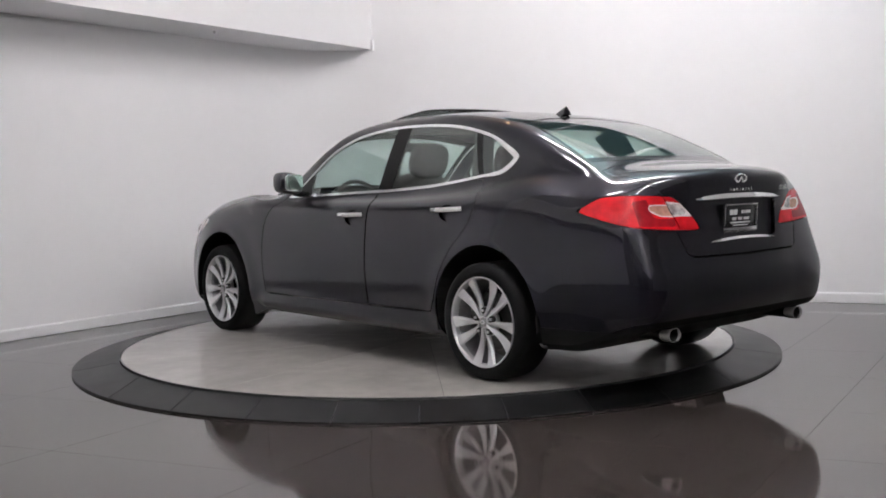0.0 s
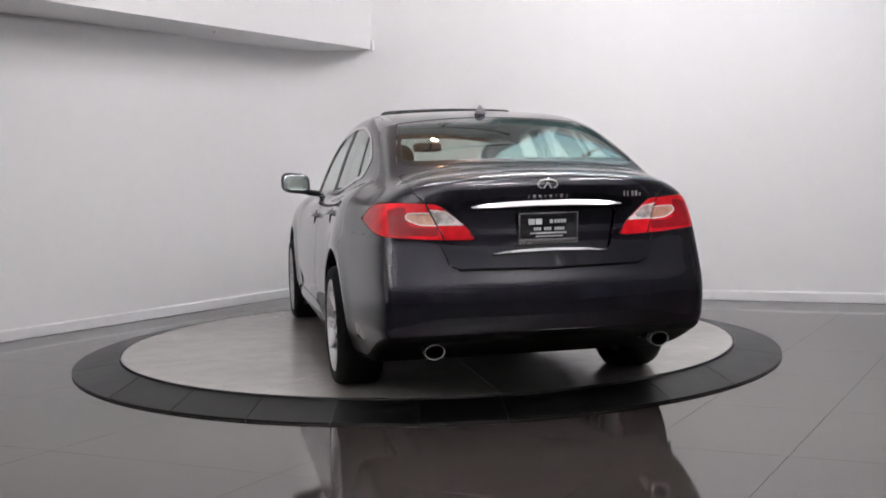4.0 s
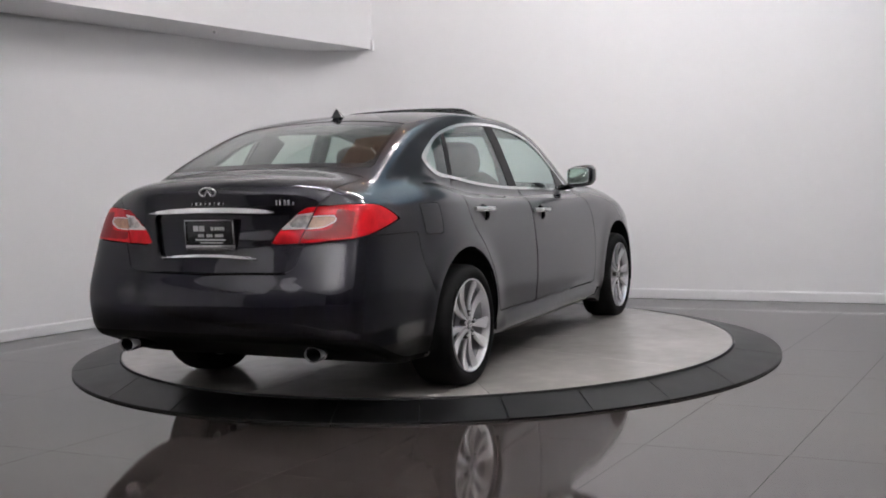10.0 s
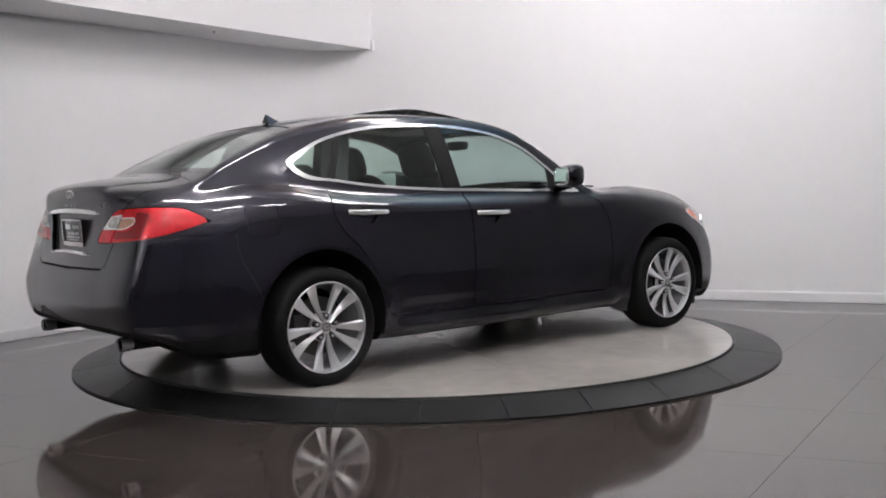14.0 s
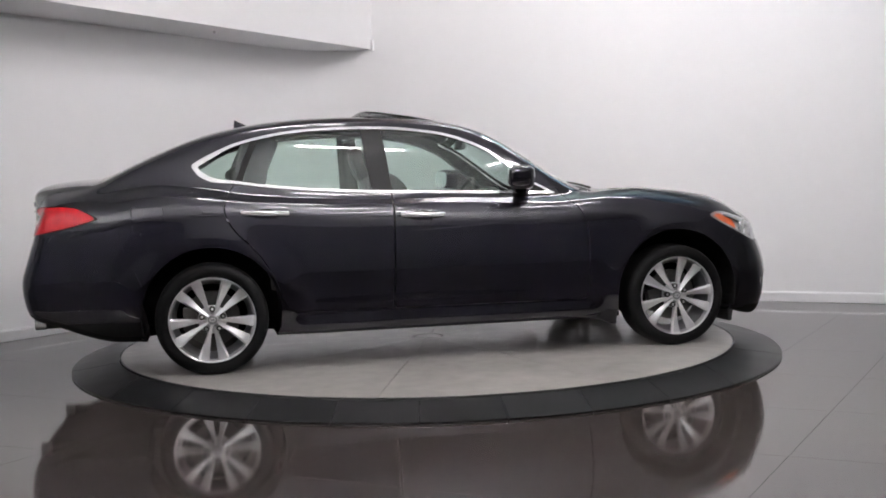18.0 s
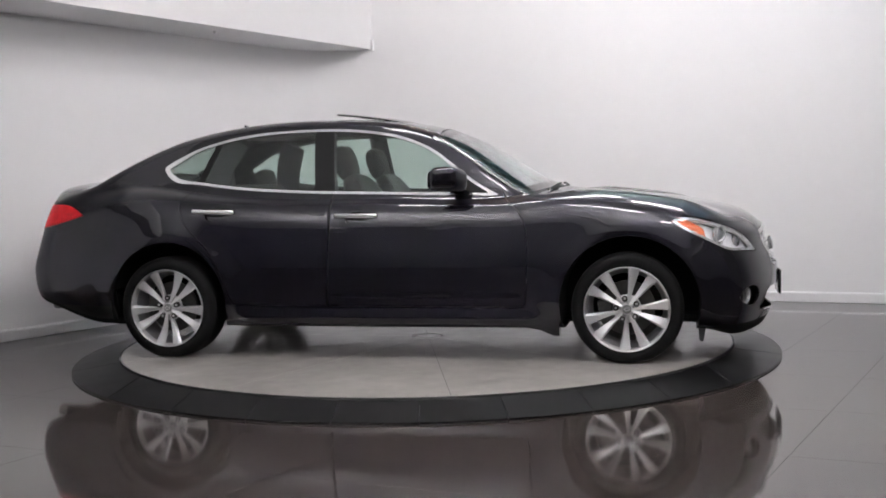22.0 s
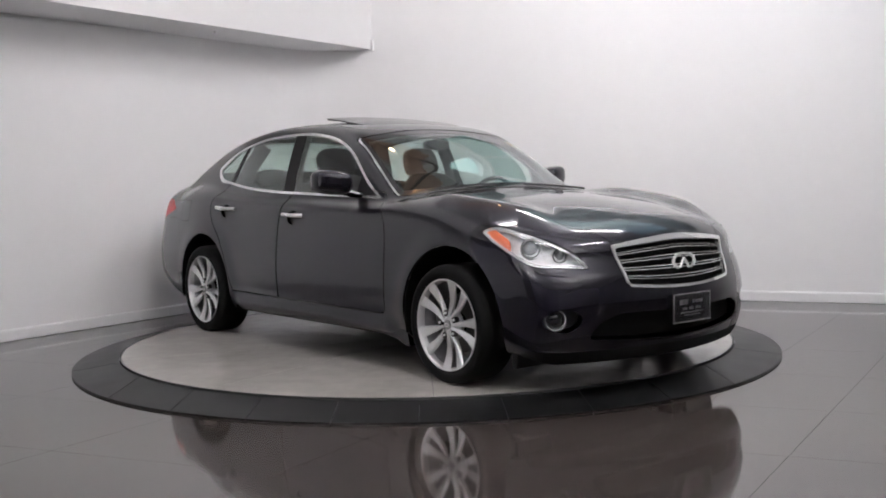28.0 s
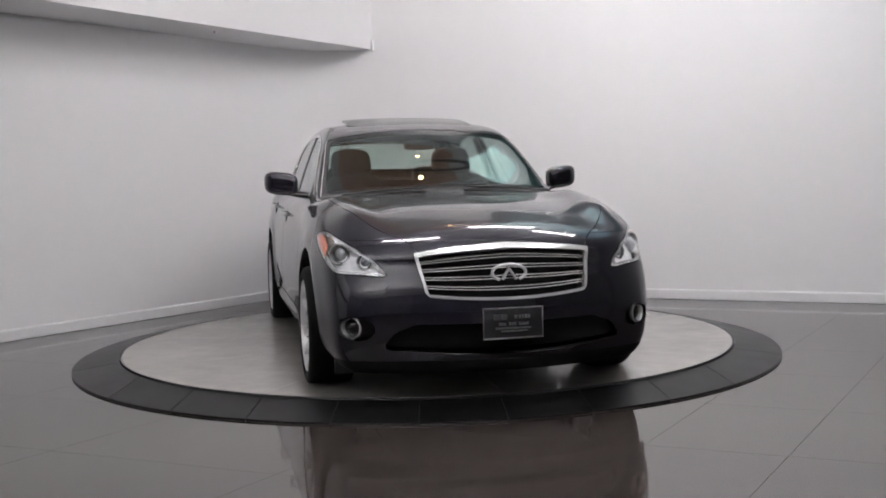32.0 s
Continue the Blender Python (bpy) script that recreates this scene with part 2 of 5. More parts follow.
baseboard(A_L, END_L, MID)
baseboard(A_R, END_R, MID)

# the boxed-in soffit along the west wall
bm = bmesh.new()
S0, S1 = Vector((-0.500, 3.596)), Vector((-2.70, 0.335))
SD = (S1 - S0).normalized()
prism(bm, [tuple(CORNER + ALONG_R * 0.002 + ALONG_L * 0.002), tuple(S0), tuple(S0 + SD * 13.2), tuple(CORNER + ALONG_L * 13.4)], 2.505, CEILING - 0.004)
tagged(mesh_object("soffit", bm, "wall", smooth=False), "white boxed-in soffit above the wall", "soffit", kind="structure")
# a narrow upright strip where the soffit meets the far wall
bm = bmesh.new()
prism(bm, [tuple(S0 + ALONG_R * 0.004), tuple(S0 + ALONG_R * 0.03), tuple(S0 + ALONG_R * 0.03 + SD * 0.03), tuple(S0 + ALONG_R * 0.004 + SD * 0.03)], 2.49, 2.60)
tagged(mesh_object("trim", bm, "trim", smooth=False), "short white trim strip at the soffit end", "trim", kind="structure")
# small sprinkler button under the soffit
bm = bmesh.new()
bmesh.ops.create_uvsphere(bm, u_segments=12, v_segments=8, radius=0.018)
sp = mesh_object("ceiling_button", bm, "trim", m=pose(-1.80, 2.05, 2.497))
tagged(sp, "small round white button fixed under the soffit", "fixture")

# ---- floor ----
bm = bmesh.new()
prism(bm, [(-11, -13), (10, -13), (10, 5.5), (-11, 5.5)], -0.15, -0.006)
floor = tagged(mesh_object("floor", bm, "grout", smooth=False), "polished grey floor of large slabs with thin joints", "floor", kind="structure")
U58, V24 = Vector((math.cos(radians(58.1)), math.sin(radians(58.1)))), Vector((math.cos(radians(-24.4)), math.sin(radians(-24.4))))
ORIGIN = Vector((1.451, -3.085))
cols = [-15.66, -14.5, -13.34, -12.18, -11.02, -9.86, -8.7, -7.54, -6.38, -5.22, -4.06, -2.90, -1.74, -0.585, 0.0, 1.16, 2.32, 3.48, 4.64, 5.8, 6.96, 8.12, 9.28, 10.44, 11.6, 12.76, 13.92]
bm_far = bmesh.new()
shared = {}
for ci in range(len(cols) - 1):
    for ri in range(-14, 12):
        s0, s1 = cols[ci] / math.sin(radians(82.5)) + 0.0007, cols[ci + 1] / math.sin(radians(82.5)) - 0.0007
        q0, q1 = ri * 0.90 + 0.0007, (ri + 1) * 0.90 - 0.0007
        mid = ORIGIN + V24 * (s0 + s1) / 2 + U58 * (q0 + q1) / 2
        if abs(mid.x) > 10.2 or mid.y > 5.2 or mid.y < -12.6:
            continue
        near = mid.y > -4.6 and abs(mid.x) < 4.4 and mid.y < 4.2
        w, h = s1 - s0, q1 - q0
        pts = [V24 * (-w / 2) + U58 * (-h / 2), V24 * (w / 2) + U58 * (-h / 2), V24 * (w / 2) + U58 * (h / 2), V24 * (-w / 2) + U58 * (h / 2)]
        if near:
            key = round(w, 3)
            if key not in shared:
                b2 = bmesh.new()
                prism(b2, [tuple(p) for p in pts], -0.012, 0.0, bevel=0.0004)
                ob = mesh_object("slab", b2, "floor", floor, smooth=False)
                shared[key] = ob.data
            else:
                ob = new("slab", shared[key])
                ob.parent = floor
            ob.location = (mid.x, mid.y, 0.0)
        else:
            prism(bm_far, [tuple(p + mid) for p in pts], -0.012, 0.0)
far = mesh_object("far_slabs", bm_far, "floor", floor, smooth=False)
tagged(far, kind="stuff")

# ---- turntable ----
Z_TOP, R_IN, R_OUT = 0.069, 2.057, 2.354
turntable = tagged(empty("turntable"), "round worn grey turntable disc turning under the car", "turntable")
bm = bmesh.new()
lathe(bm, [(0.0001, Z_TOP - 0.006), (R_IN - 0.02, Z_TOP - 0.006), (R_IN - 0.02, 0.004)], 96)
bmesh.ops.transform(bm, matrix=Matrix.Rotation(radians(90), 4, "X"), verts=bm.verts)
part("base", bm, "seam", turntable, smooth=False)
R_CAP = 0.11
for k in range(10):
    bm = bmesh.new()
    a0 = k * 36 - 37.2
    R = R_IN - 0.006
    rim, hub = [], []
    for i in range(13):
        t = a0 + i * 3
        d = math.degrees(0.0011 / R) if i == 0 else (-math.degrees(0.0011 / R) if i == 12 else 0)
        e = math.degrees(0.0011 / R_CAP) if i == 0 else (-math.degrees(0.0011 / R_CAP) if i == 12 else 0)
        rim.append((R * math.cos(radians(t + d)), R * math.sin(radians(t + d))))
        hub.append((R_CAP * math.cos(radians(t + e)), R_CAP * math.sin(radians(t + e))))
    prism(bm, rim + hub[::-1], Z_TOP - 0.02, Z_TOP - 0.001, bevel=0.0009)
    part("sector_plate", bm, "disc", turntable, smooth=False)
bm = bmesh.new()
prism(bm, [((R_CAP - 0.018) * math.cos(radians(10 * i)), (R_CAP - 0.018) * math.sin(radians(10 * i))) for i in range(36)], Z_TOP - 0.02, Z_TOP - 0.001, bevel=0.001)
part("centre_plate", bm, "disc", turntable, smooth=False)
bm = bmesh.new()
lathe(bm, [(R_IN - 0.004, 0.05), (R_IN - 0.004, Z_TOP + 0.001), (R_IN + 0.006, Z_TOP + 0.001), (R_IN + 0.006, 0.05)], 128)
bmesh.ops.transform(bm, matrix=Matrix.Rotation(radians(90), 4, "X"), verts=bm.verts)
part("rim_band", bm, "seam", turntable, "dark metal edge band", smooth=False)

# the fixed rubber ramp round the disc, cut from parallel strips
ramp = tagged(empty("ramp_ring"), "black rubber ramp ring of butted strips around the turntable", "ramp")


def ramp_z(r):
    t = min(max((r - R_IN) / (R_OUT - R_IN), 0), 1)
    return 0.060 * (1 - t) + 0.012 * t


def ramp_piece(a0, a1, clip):
    """A piece of the ring between two angles that are found from the strip's straight sides at each radius."""
    bm = bmesh.new()
    nr, na = 7, 14
    rows = []
    for i in range(nr + 1):
        r = R_IN + 0.009 + (R_OUT - R_IN - 0.009) * i / nr
        b0, b1 = a0(r), a1(r)
        rows.append([(r, b0 + (b1 - b0) * j / na) for j in range(na + 1)])
    top = [[bm.verts.new((r * math.cos(a), r * math.sin(a), ramp_z(r))) for r, a in row] for row in rows]
    bot = [[bm.verts.new((r * math.cos(a), r * math.sin(a), 0.0015)) for r, a in row] for row in rows]
    for i in range(nr):
        for j in range(na):
            bm.faces.new((top[i][j], top[i + 1][j], top[i + 1][j + 1], top[i][j + 1]))
    for seq in ([(0, j) for j in range(na + 1)], [(nr, j) for j in range(na + 1)], [(i, 0) for i in range(nr + 1)], [(i, na) for i in range(nr + 1)]):
        for (i, j), (k, l) in zip(seq, seq[1:]):
            bm.faces.new((top[i][j], top[k][l], bot[k][l], bot[i][j]))
    return bm


GAP = 0.0022
seams = [-1.68, -1.27, -0.864, -0.457, -0.05, 0.357, 0.764, 1.171, 1.578]
for side in (-1, 1):
    for x0, x1 in zip(seams, seams[1:]):
        f = lambda x: (lambda r: side * math.acos((x * (1 + 0.16 * (r - 2.057))) / r))
        part("ramp_strip", ramp_piece(f(x1 - GAP), f(x0 + GAP), None), "rubber", ramp, smooth=False)
# the two end strips, each cut once across
for x, sgn in ((1.578, 1), (-1.68, -1)):
    for side in (-1, 1):
        lim = lambda r: side * math.acos((x + sgn * GAP) * (1 + 0.16 * (r - 2.057)) / r)
        cross = lambda r: side * math.asin((0.80 if side < 0 else 0.62) / r) if sgn > 0 else side * (math.pi - math.asin(0.7 / r))
        e = 0.0011 * side
        part("ramp_strip", ramp_piece(lambda r: lim(r), lambda r: cross(r) + e * sgn, None), "rubber", ramp, smooth=False)
    lo = (lambda r: -math.asin(0.80 / r)) if sgn > 0 else (lambda r: math.pi - math.asin(0.7 / r))
    hi = (lambda r: math.asin(0.62 / r)) if sgn > 0 else (lambda r: math.pi + math.asin(0.7 / r))
    part("ramp_strip", ramp_piece(lambda r: lo(r) + 0.0011, lambda r: hi(r) - 0.0011, None), "rubber", ramp, smooth=False)


# ---- ceiling lights, and unseen fill lamps added to them ----
def tube_light():
    t = tagged(empty("ceiling_light"), "white fluorescent ceiling light with a bare tube", "ceiling light", group="ceiling lights")
    bm = bmesh.new()
    box(bm, -0.62, 0.62, -0.035, 0.035, -0.045, 0.0, 0.008)
    part("housing", bm, "fixture", t)
    bm = bmesh.new()
    sweep(bm, [(-0.59, 0, -0.078), (0.59, 0, -0.078)], 0.019, 0.019, 10)
    part("tube", bm, "tube", t)
    for x in (-0.6, 0.6):
        bm = bmesh.new()
        box(bm, x - 0.012, x + 0.012, -0.03, 0.03, -0.1, -0.04, 0.004)
        part("end_cap", bm, "fixture", t)
    return t


# An unseen hung trough, added to brighten the ceiling and walls by bounce.
def fill_trough():
    t = tagged(empty("unseen_fill_trough"), "unseen hung trough added as fill light for the ceiling", "ceiling light", group="uplighters")
    bm = bmesh.new()
    box(bm, -1.22, 1.22, -0.12, 0.12, -0.05, 0.0, 0.008)
    part("trough", bm, "fixture", t)
    bm = bmesh.new()
    box(bm, -1.15, 1.15, -0.07, 0.07, 0.002, 0.02, 0.005)
    part("lamp_strip", bm, "uplight", t)
    for x in (-0.9, 0.9):
        bm = bmesh.new()
        sweep(bm, [(x, 0.095, -0.01), (x, 0.095, HANG - 0.001)], 0.006, 0.006, 6, up=(0, 1, 0))
        part("rod", bm, "fixture", t)
    return t


# The last two tubes match no seen lamp; added to brighten the left wall.
for build, z, spots in ((tube_light, CEILING - 0.001, [(1.1, 0.12, -4), (2.30, -0.55, -4), (0.62, -3.36, -3), (-0.55, -1.45, -3), (2.7, -3.3, 60), (1.9, -5.9, 8)]), (fill_trough, CEILING - HANG, [(-3.1, -7.4, 58), (-5.4, -8.4, 58), (3.6, -8.0, 90), (0.5, -5.1, 0)])):
    first = build()
    for i, (x, y, rz) in enumerate(spots):
        m = pose(x, y, z, 0, 0, rz)
        if i == 0:
            first.matrix_basis = m
        else:
            copy_thing(first, m)


# ---- track spotlights near the far wall ----
def track_light(aim, lit):
    t = tagged(empty("track_spotlight"), "small black track spotlight on a ceiling rail" + (", lit warm" if lit else ", unlit"), "spotlight", group="track spotlights")
    bm = bmesh.new()
    box(bm, -0.35, 0.75, -0.02, 0.02, -0.03, 0.0, 0.004)
    part("rail", bm, "black", t)
    bm = bmesh.new()
    sweep(bm, [(-0.3, 0, -0.02), (-0.3, 0, -0.42)], 0.012, 0.012, 8, up=(0, 1, 0))
    part("stem", bm, "black", t)
    bm = bmesh.new()
    lathe(bm, [(0.0005, 0.07), (0.035, 0.07), (0.055, 0.02), (0.065, -0.09), (0.058, -0.09), (0.05, -0.06)], 24)
    hd = part("lamp_head", bm, "black", t, m=pose(-0.3, 0, -0.49, aim, 0, 20))
    bm = bmesh.new()
    lathe(bm, [(0.0005, -0.045), (0.050, -0.045)], 24)
    part("bulb", bm, "spot_glow" if lit else "fixture", hd)
    return t


track_light(55, True).matrix_basis = pose(0.42, 0.84, CEILING - 0.022, 0, 0, 22)

# an unseen panel of boards, warm-coloured for the glow the windscreen reflects
panel_top = tagged(empty("warm_glow_panel"), "unseen warm-coloured board panel for the glow reflected in the windscreen", "ceiling panel")
for k in range(8):
    bm = bmesh.new()
    box(bm, -0.95, 0.95, -0.62 + k * 0.155, -0.62 + k * 0.155 + 0.150, -0.02, 0.0, 0.002)
    part("board", bm, "timber", panel_top)
panel_top.matrix_basis = pose(-0.20, 0.98, CEILING - 0.001, 0, 0, -12)
track_light(55, False).matrix_basis = pose(0.50, 2.15, CEILING - 0.002, 0, 0, -40)


# ---- the car's outer skin: one smooth form, cut into its panels ----
def spl(x, pts):
    """A smooth curve through (x, value) pairs."""
    xs, ys = np.array([p[0] for p in pts], float), np.array([p[1] for p in pts], float)
    m = np.gradient(ys, xs)
    x = np.clip(x, xs[0], xs[-1])
    i = np.clip(np.searchsorted(xs, x) - 1, 0, len(xs) - 2)
    h = xs[i + 1] - xs[i]
    t = (x - xs[i]) / h
    return ((2 * t**3 - 3 * t**2 + 1) * ys[i] + (t**3 - 2 * t**2 + t) * h * m[i] + (-2 * t**3 + 3 * t**2) * ys[i + 1] + (t**3 - t**2) * h * m[i + 1])


def smax(a, b, k):
    return 0.5 * (a + b + np.sqrt((a - b) ** 2 + k * k))


def step(x, a, b):
    t = np.clip((x - a) / (b - a), 0, 1)
    return t * t * (3 - 2 * t)


AXLE, HUB_Z = 1.45, 0.315
SIDE = [(0.05, 0.732), (0.15, 0.807), (0.2, 0.846), (0.25, 0.869), (0.32, 0.881), (0.45, 0.890), (0.6, 0.891), (0.75, 0.878), (0.86, 0.865), (0.94, 0.857), (0.985, 0.850), (1.06, 0.813), (1.15, 0.748), (1.3, 0.593)]
SPINE = [(-2.65, 1.062), (-2.53, 1.098), (-2.45, 1.118), (-2.3, 1.139), (-2.1, 1.147), (-1.9, 1.142), (-1.6, 1.119), (-1.2, 1.049), (-0.8, 1.011), (0, 0.992), (0.7, 0.992), (1, 1.019), (1.2, 1.002), (1.4, 0.987), (1.6, 0.970), (1.8, 0.943), (2, 0.904), (2.1, 0.880), (2.2, 0.833), (2.3, 0.754), (2.45, 0.604)]
DROP = [(-2.6, 0.054), (-1.9, 0.050), (-1.4, 0.032), (0, 0.014), (1, 0.035), (1.5, 0.055), (1.8, 0.078), (2, 0.109), (2.4, 0.135)]
NOSE = [(0.05, 2.194), (0.15, 2.262), (0.25, 2.308), (0.35, 2.336), (0.47, 2.347), (0.58, 2.328), (0.68, 2.292), (0.74, 2.283), (0.8, 2.246), (0.9, 2.145), (1, 2.004)]
TAIL = [(0.1, -2.300), (0.2, -2.360), (0.3, -2.433), (0.38, -2.493), (0.45, -2.521), (0.57, -2.524), (0.67, -2.498), (0.75, -2.478), (0.83, -2.459), (0.92, -2.454), (1, -2.463), (1.06, -2.470), (1.12, -2.467), (1.2, -2.445)]
TAIL_OUT = [(0.1, -2.320), (0.2, -2.385), (0.3, -2.460), (0.38, -2.512), (0.45, -2.530), (0.57, -2.535), (0.67, -2.506), (0.76, -2.476), (0.84, -2.446), (0.92, -2.421), (1, -2.403), (1.06, -2.398), (1.2, -2.379)]
ROOF = [(-2.9, 0.299), (-2.5, 0.780), (-2.3, 0.980), (-2.15, 1.086), (-2.05, 1.142), (-1.95, 1.198), (-1.7, 1.316), (-1.5, 1.393), (-1.3, 1.444), (-1.1, 1.477), (-0.9, 1.498), (-0.6, 1.508), (-0.3, 1.502), (-0.05, 1.483), (0.15, 1.447), (0.3, 1.404), (0.45, 1.342), (0.6, 1.257), (0.8, 1.129), (1, 1.012), (1.2, 0.895), (1.4, 0.780), (1.6, 0.660)]


def skin(p):
    """Below zero inside the car, zero on its skin."""
    x, y, z = p[:, 0], np.abs(p[:, 1]), p[:, 2]
    # body below the windows
    w = spl(z, SIDE)
    for ax in (-AXLE, AXLE):
        d = np.hypot(x - ax, z - 0.34)
        w = w + 0.013 * np.exp(-((d - 0.40) / 0.085) ** 2) * step(z, 0.2, 0.35)
    w = w + 0.018 * np.exp(-((x + 1.55) / 0.45) ** 2) * np.exp(-((z - 0.86) / 0.16) ** 2)
    w = w + 0.012 * np.exp(-((x - 1.40) / 0.42) ** 2) * np.exp(-((z - 0.84) / 0.12) ** 2)
    w = w - 0.005 * np.exp(-((z - 0.365) / 0.06) ** 2) * step(x, -1.1, -0.8) * (1 - step(x, 0.75, 1.0))
    w = w + 0.022 * np.exp(-((z - 0.22) / 0.06) ** 2) * step(x, -1.05, -0.90) * (1 - step(x, 0.85, 1.0))
    w = w - 0.03262 * np.clip((-x - 1.45) / 0.6, 0, 2) ** 2
    w = w - 0.1757 * np.clip(0.40 - z, 0, 0.3) * step(-x, 1.75, 1.95)
    w = w - 0.1143 * np.clip((x - 1.6) / 0.7, 0, 2) ** 2
    top = spl(x, SPINE) - spl(x, DROP) * (y / 0.8) ** 2
    top = top - 0.05 * (y / 0.72) ** 6 * (1 - step(x, -2.1, -1.7))
    top = top + 0.05429 * np.exp(-((y - (0.70 - 0.05 * step(x, 1.4, 2.1))) / 0.13) ** 2) * step(x, 0.9, 1.3) * (1 - step(x, 1.75, 2.15))
    bow = 0.3636 * y**2 + 0.02409 * y**4 + 0.3611 * y**4 * (z - 0.5)
    front = x - (spl(z, NOSE) - bow)
    out = step(y, 0.40, 0.70)
    rear = (spl(z, TAIL) * (1 - out) + spl(z, TAIL_OUT) * out - 0.010 + 0.07657 * y**2) - x
    low = (0.19 - 0.045 * step(x, 1.85, 2.05) + 0.15 * step(-x, 1.95, 2.5)) - z
    b = smax(z - top, y - w, 0.075)
    b = smax(b, front, 0.065)
    b = smax(b, rear, 0.0605)
    b = smax(b, low, 0.025)
    # cabin above them
    xx = x + 0.1349 * (y / 0.68) ** 2 * step(x, -0.3, 0.5)
    roof = spl(xx, ROOF) - 0.02091 * (y / 0.57) ** 2 * (1 - 0.7 * step(x, -0.2, 0.35))
    q = np.clip(-0.9 - x, 0, 3)
    wg = 0.7593 - 0.285 * (z - 1.0) - 0.1897 * (z - 1.0) ** 2 - 0.0715 * q**2 / (1 + 0.9 * q) - 0.05812 * np.clip(x - 0.2, 0, 3) ** 2
    g = smax((z - roof) * 0.9, y - wg, 0.042)
    g = smax(g, 0.85 - z, 0.03)
    k = 0.035
    return 0.5 * (b + g - np.sqrt((b - g) ** 2 + k * k))


def grad(p):
    e = 1e-3
    out = np.empty_like(p)
    for i in range(3):
        d = np.zeros(3)
        d[i] = e
        out[:, i] = (skin(p + d) - skin(p - d)) / (2 * e)
    return out


def settle(p, n=3):
    for _ in range(n):
        gr = grad(p)
        p = p - (skin(p) / np.maximum((gr**2).sum(1), 1e-6))[:, None] * gr
    return p


def normals(p):
    gr = grad(p)
    return gr / np.linalg.norm(gr, axis=1)[:, None]


def skin_mesh(h=0.022):
    """The skin of one half (y >= 0) as triangles, by surface nets."""
    xs, ys, zs = np.arange(-2.62, 2.53, h), np.arange(-2 * h, 1.0, h), np.arange(0.10, 1.58, h)
    grid = np.stack(np.meshgrid(xs, ys, zs, indexing="ij"), -1)
    q = grid.reshape(-1, 3).copy()
    f = skin(q).reshape(grid.shape[:3])
    neg = f < 0
    corner = [neg[i:neg.shape[0] - 1 + i, j:neg.shape[1] - 1 + j, k:neg.shape[2] - 1 + k] for i in (0, 1) for j in (0, 1) for k in (0, 1)]
    cnt = sum(c.astype(int) for c in corner)
    act = (cnt > 0) & (cnt < 8)
    ids = -np.ones(act.shape, int)
    ids[act] = np.arange(act.sum())
    acc, num = np.zeros((act.sum(), 3)), np.zeros(act.sum())
    ijk = np.argwhere(act)
    offs = [(i, j, k) for i in (0, 1) for j in (0, 1) for k in (0, 1)]
    for a in range(8):
        for b in range(a + 1, 8):
            if sum(abs(offs[a][i] - offs[b][i]) for i in range(3)) != 1:
                continue
            ia, ib = ijk + offs[a], ijk + offs[b]
            fa, fb = f[ia[:, 0], ia[:, 1], ia[:, 2]], f[ib[:, 0], ib[:, 1], ib[:, 2]]
            cr = (fa < 0) != (fb < 0)
            t = np.where(cr, fa / np.where(fa == fb, 1, fa - fb), 0)[:, None]
            acc += np.where(cr[:, None], ia + (ib - ia) * t, 0)
            num += cr
    v = acc / num[:, None] * h + np.array([xs[0], ys[0], zs[0]])
    quads = []
    for ax in range(3):
        a = np.moveaxis(neg, ax, 0)
        d = np.moveaxis(ids, ax, 0)
        flip = a[:-1] & ~a[1:]
        chg = (a[:-1] != a[1:])[:, 1:-1, 1:-1]
        c = np.argwhere(chg)
        i, j, k = c[:, 0], c[:, 1] + 1, c[:, 2] + 1
        qd = np.stack([d[i, j - 1, k - 1], d[i, j, k - 1], d[i, j, k], d[i, j - 1, k]], 1)
        fl = flip[i, j, k]
        if ax == 1:
            fl = ~fl
        qd[~fl] = qd[~fl][:, ::-1]
        quads.append(qd)
    qd = np.concatenate(quads)
    qd = qd[(qd >= 0).all(1)]
    v = settle(v, 4)
    return v, np.concatenate([qd[:, [0, 1, 2]], qd[:, [0, 2, 3]]])


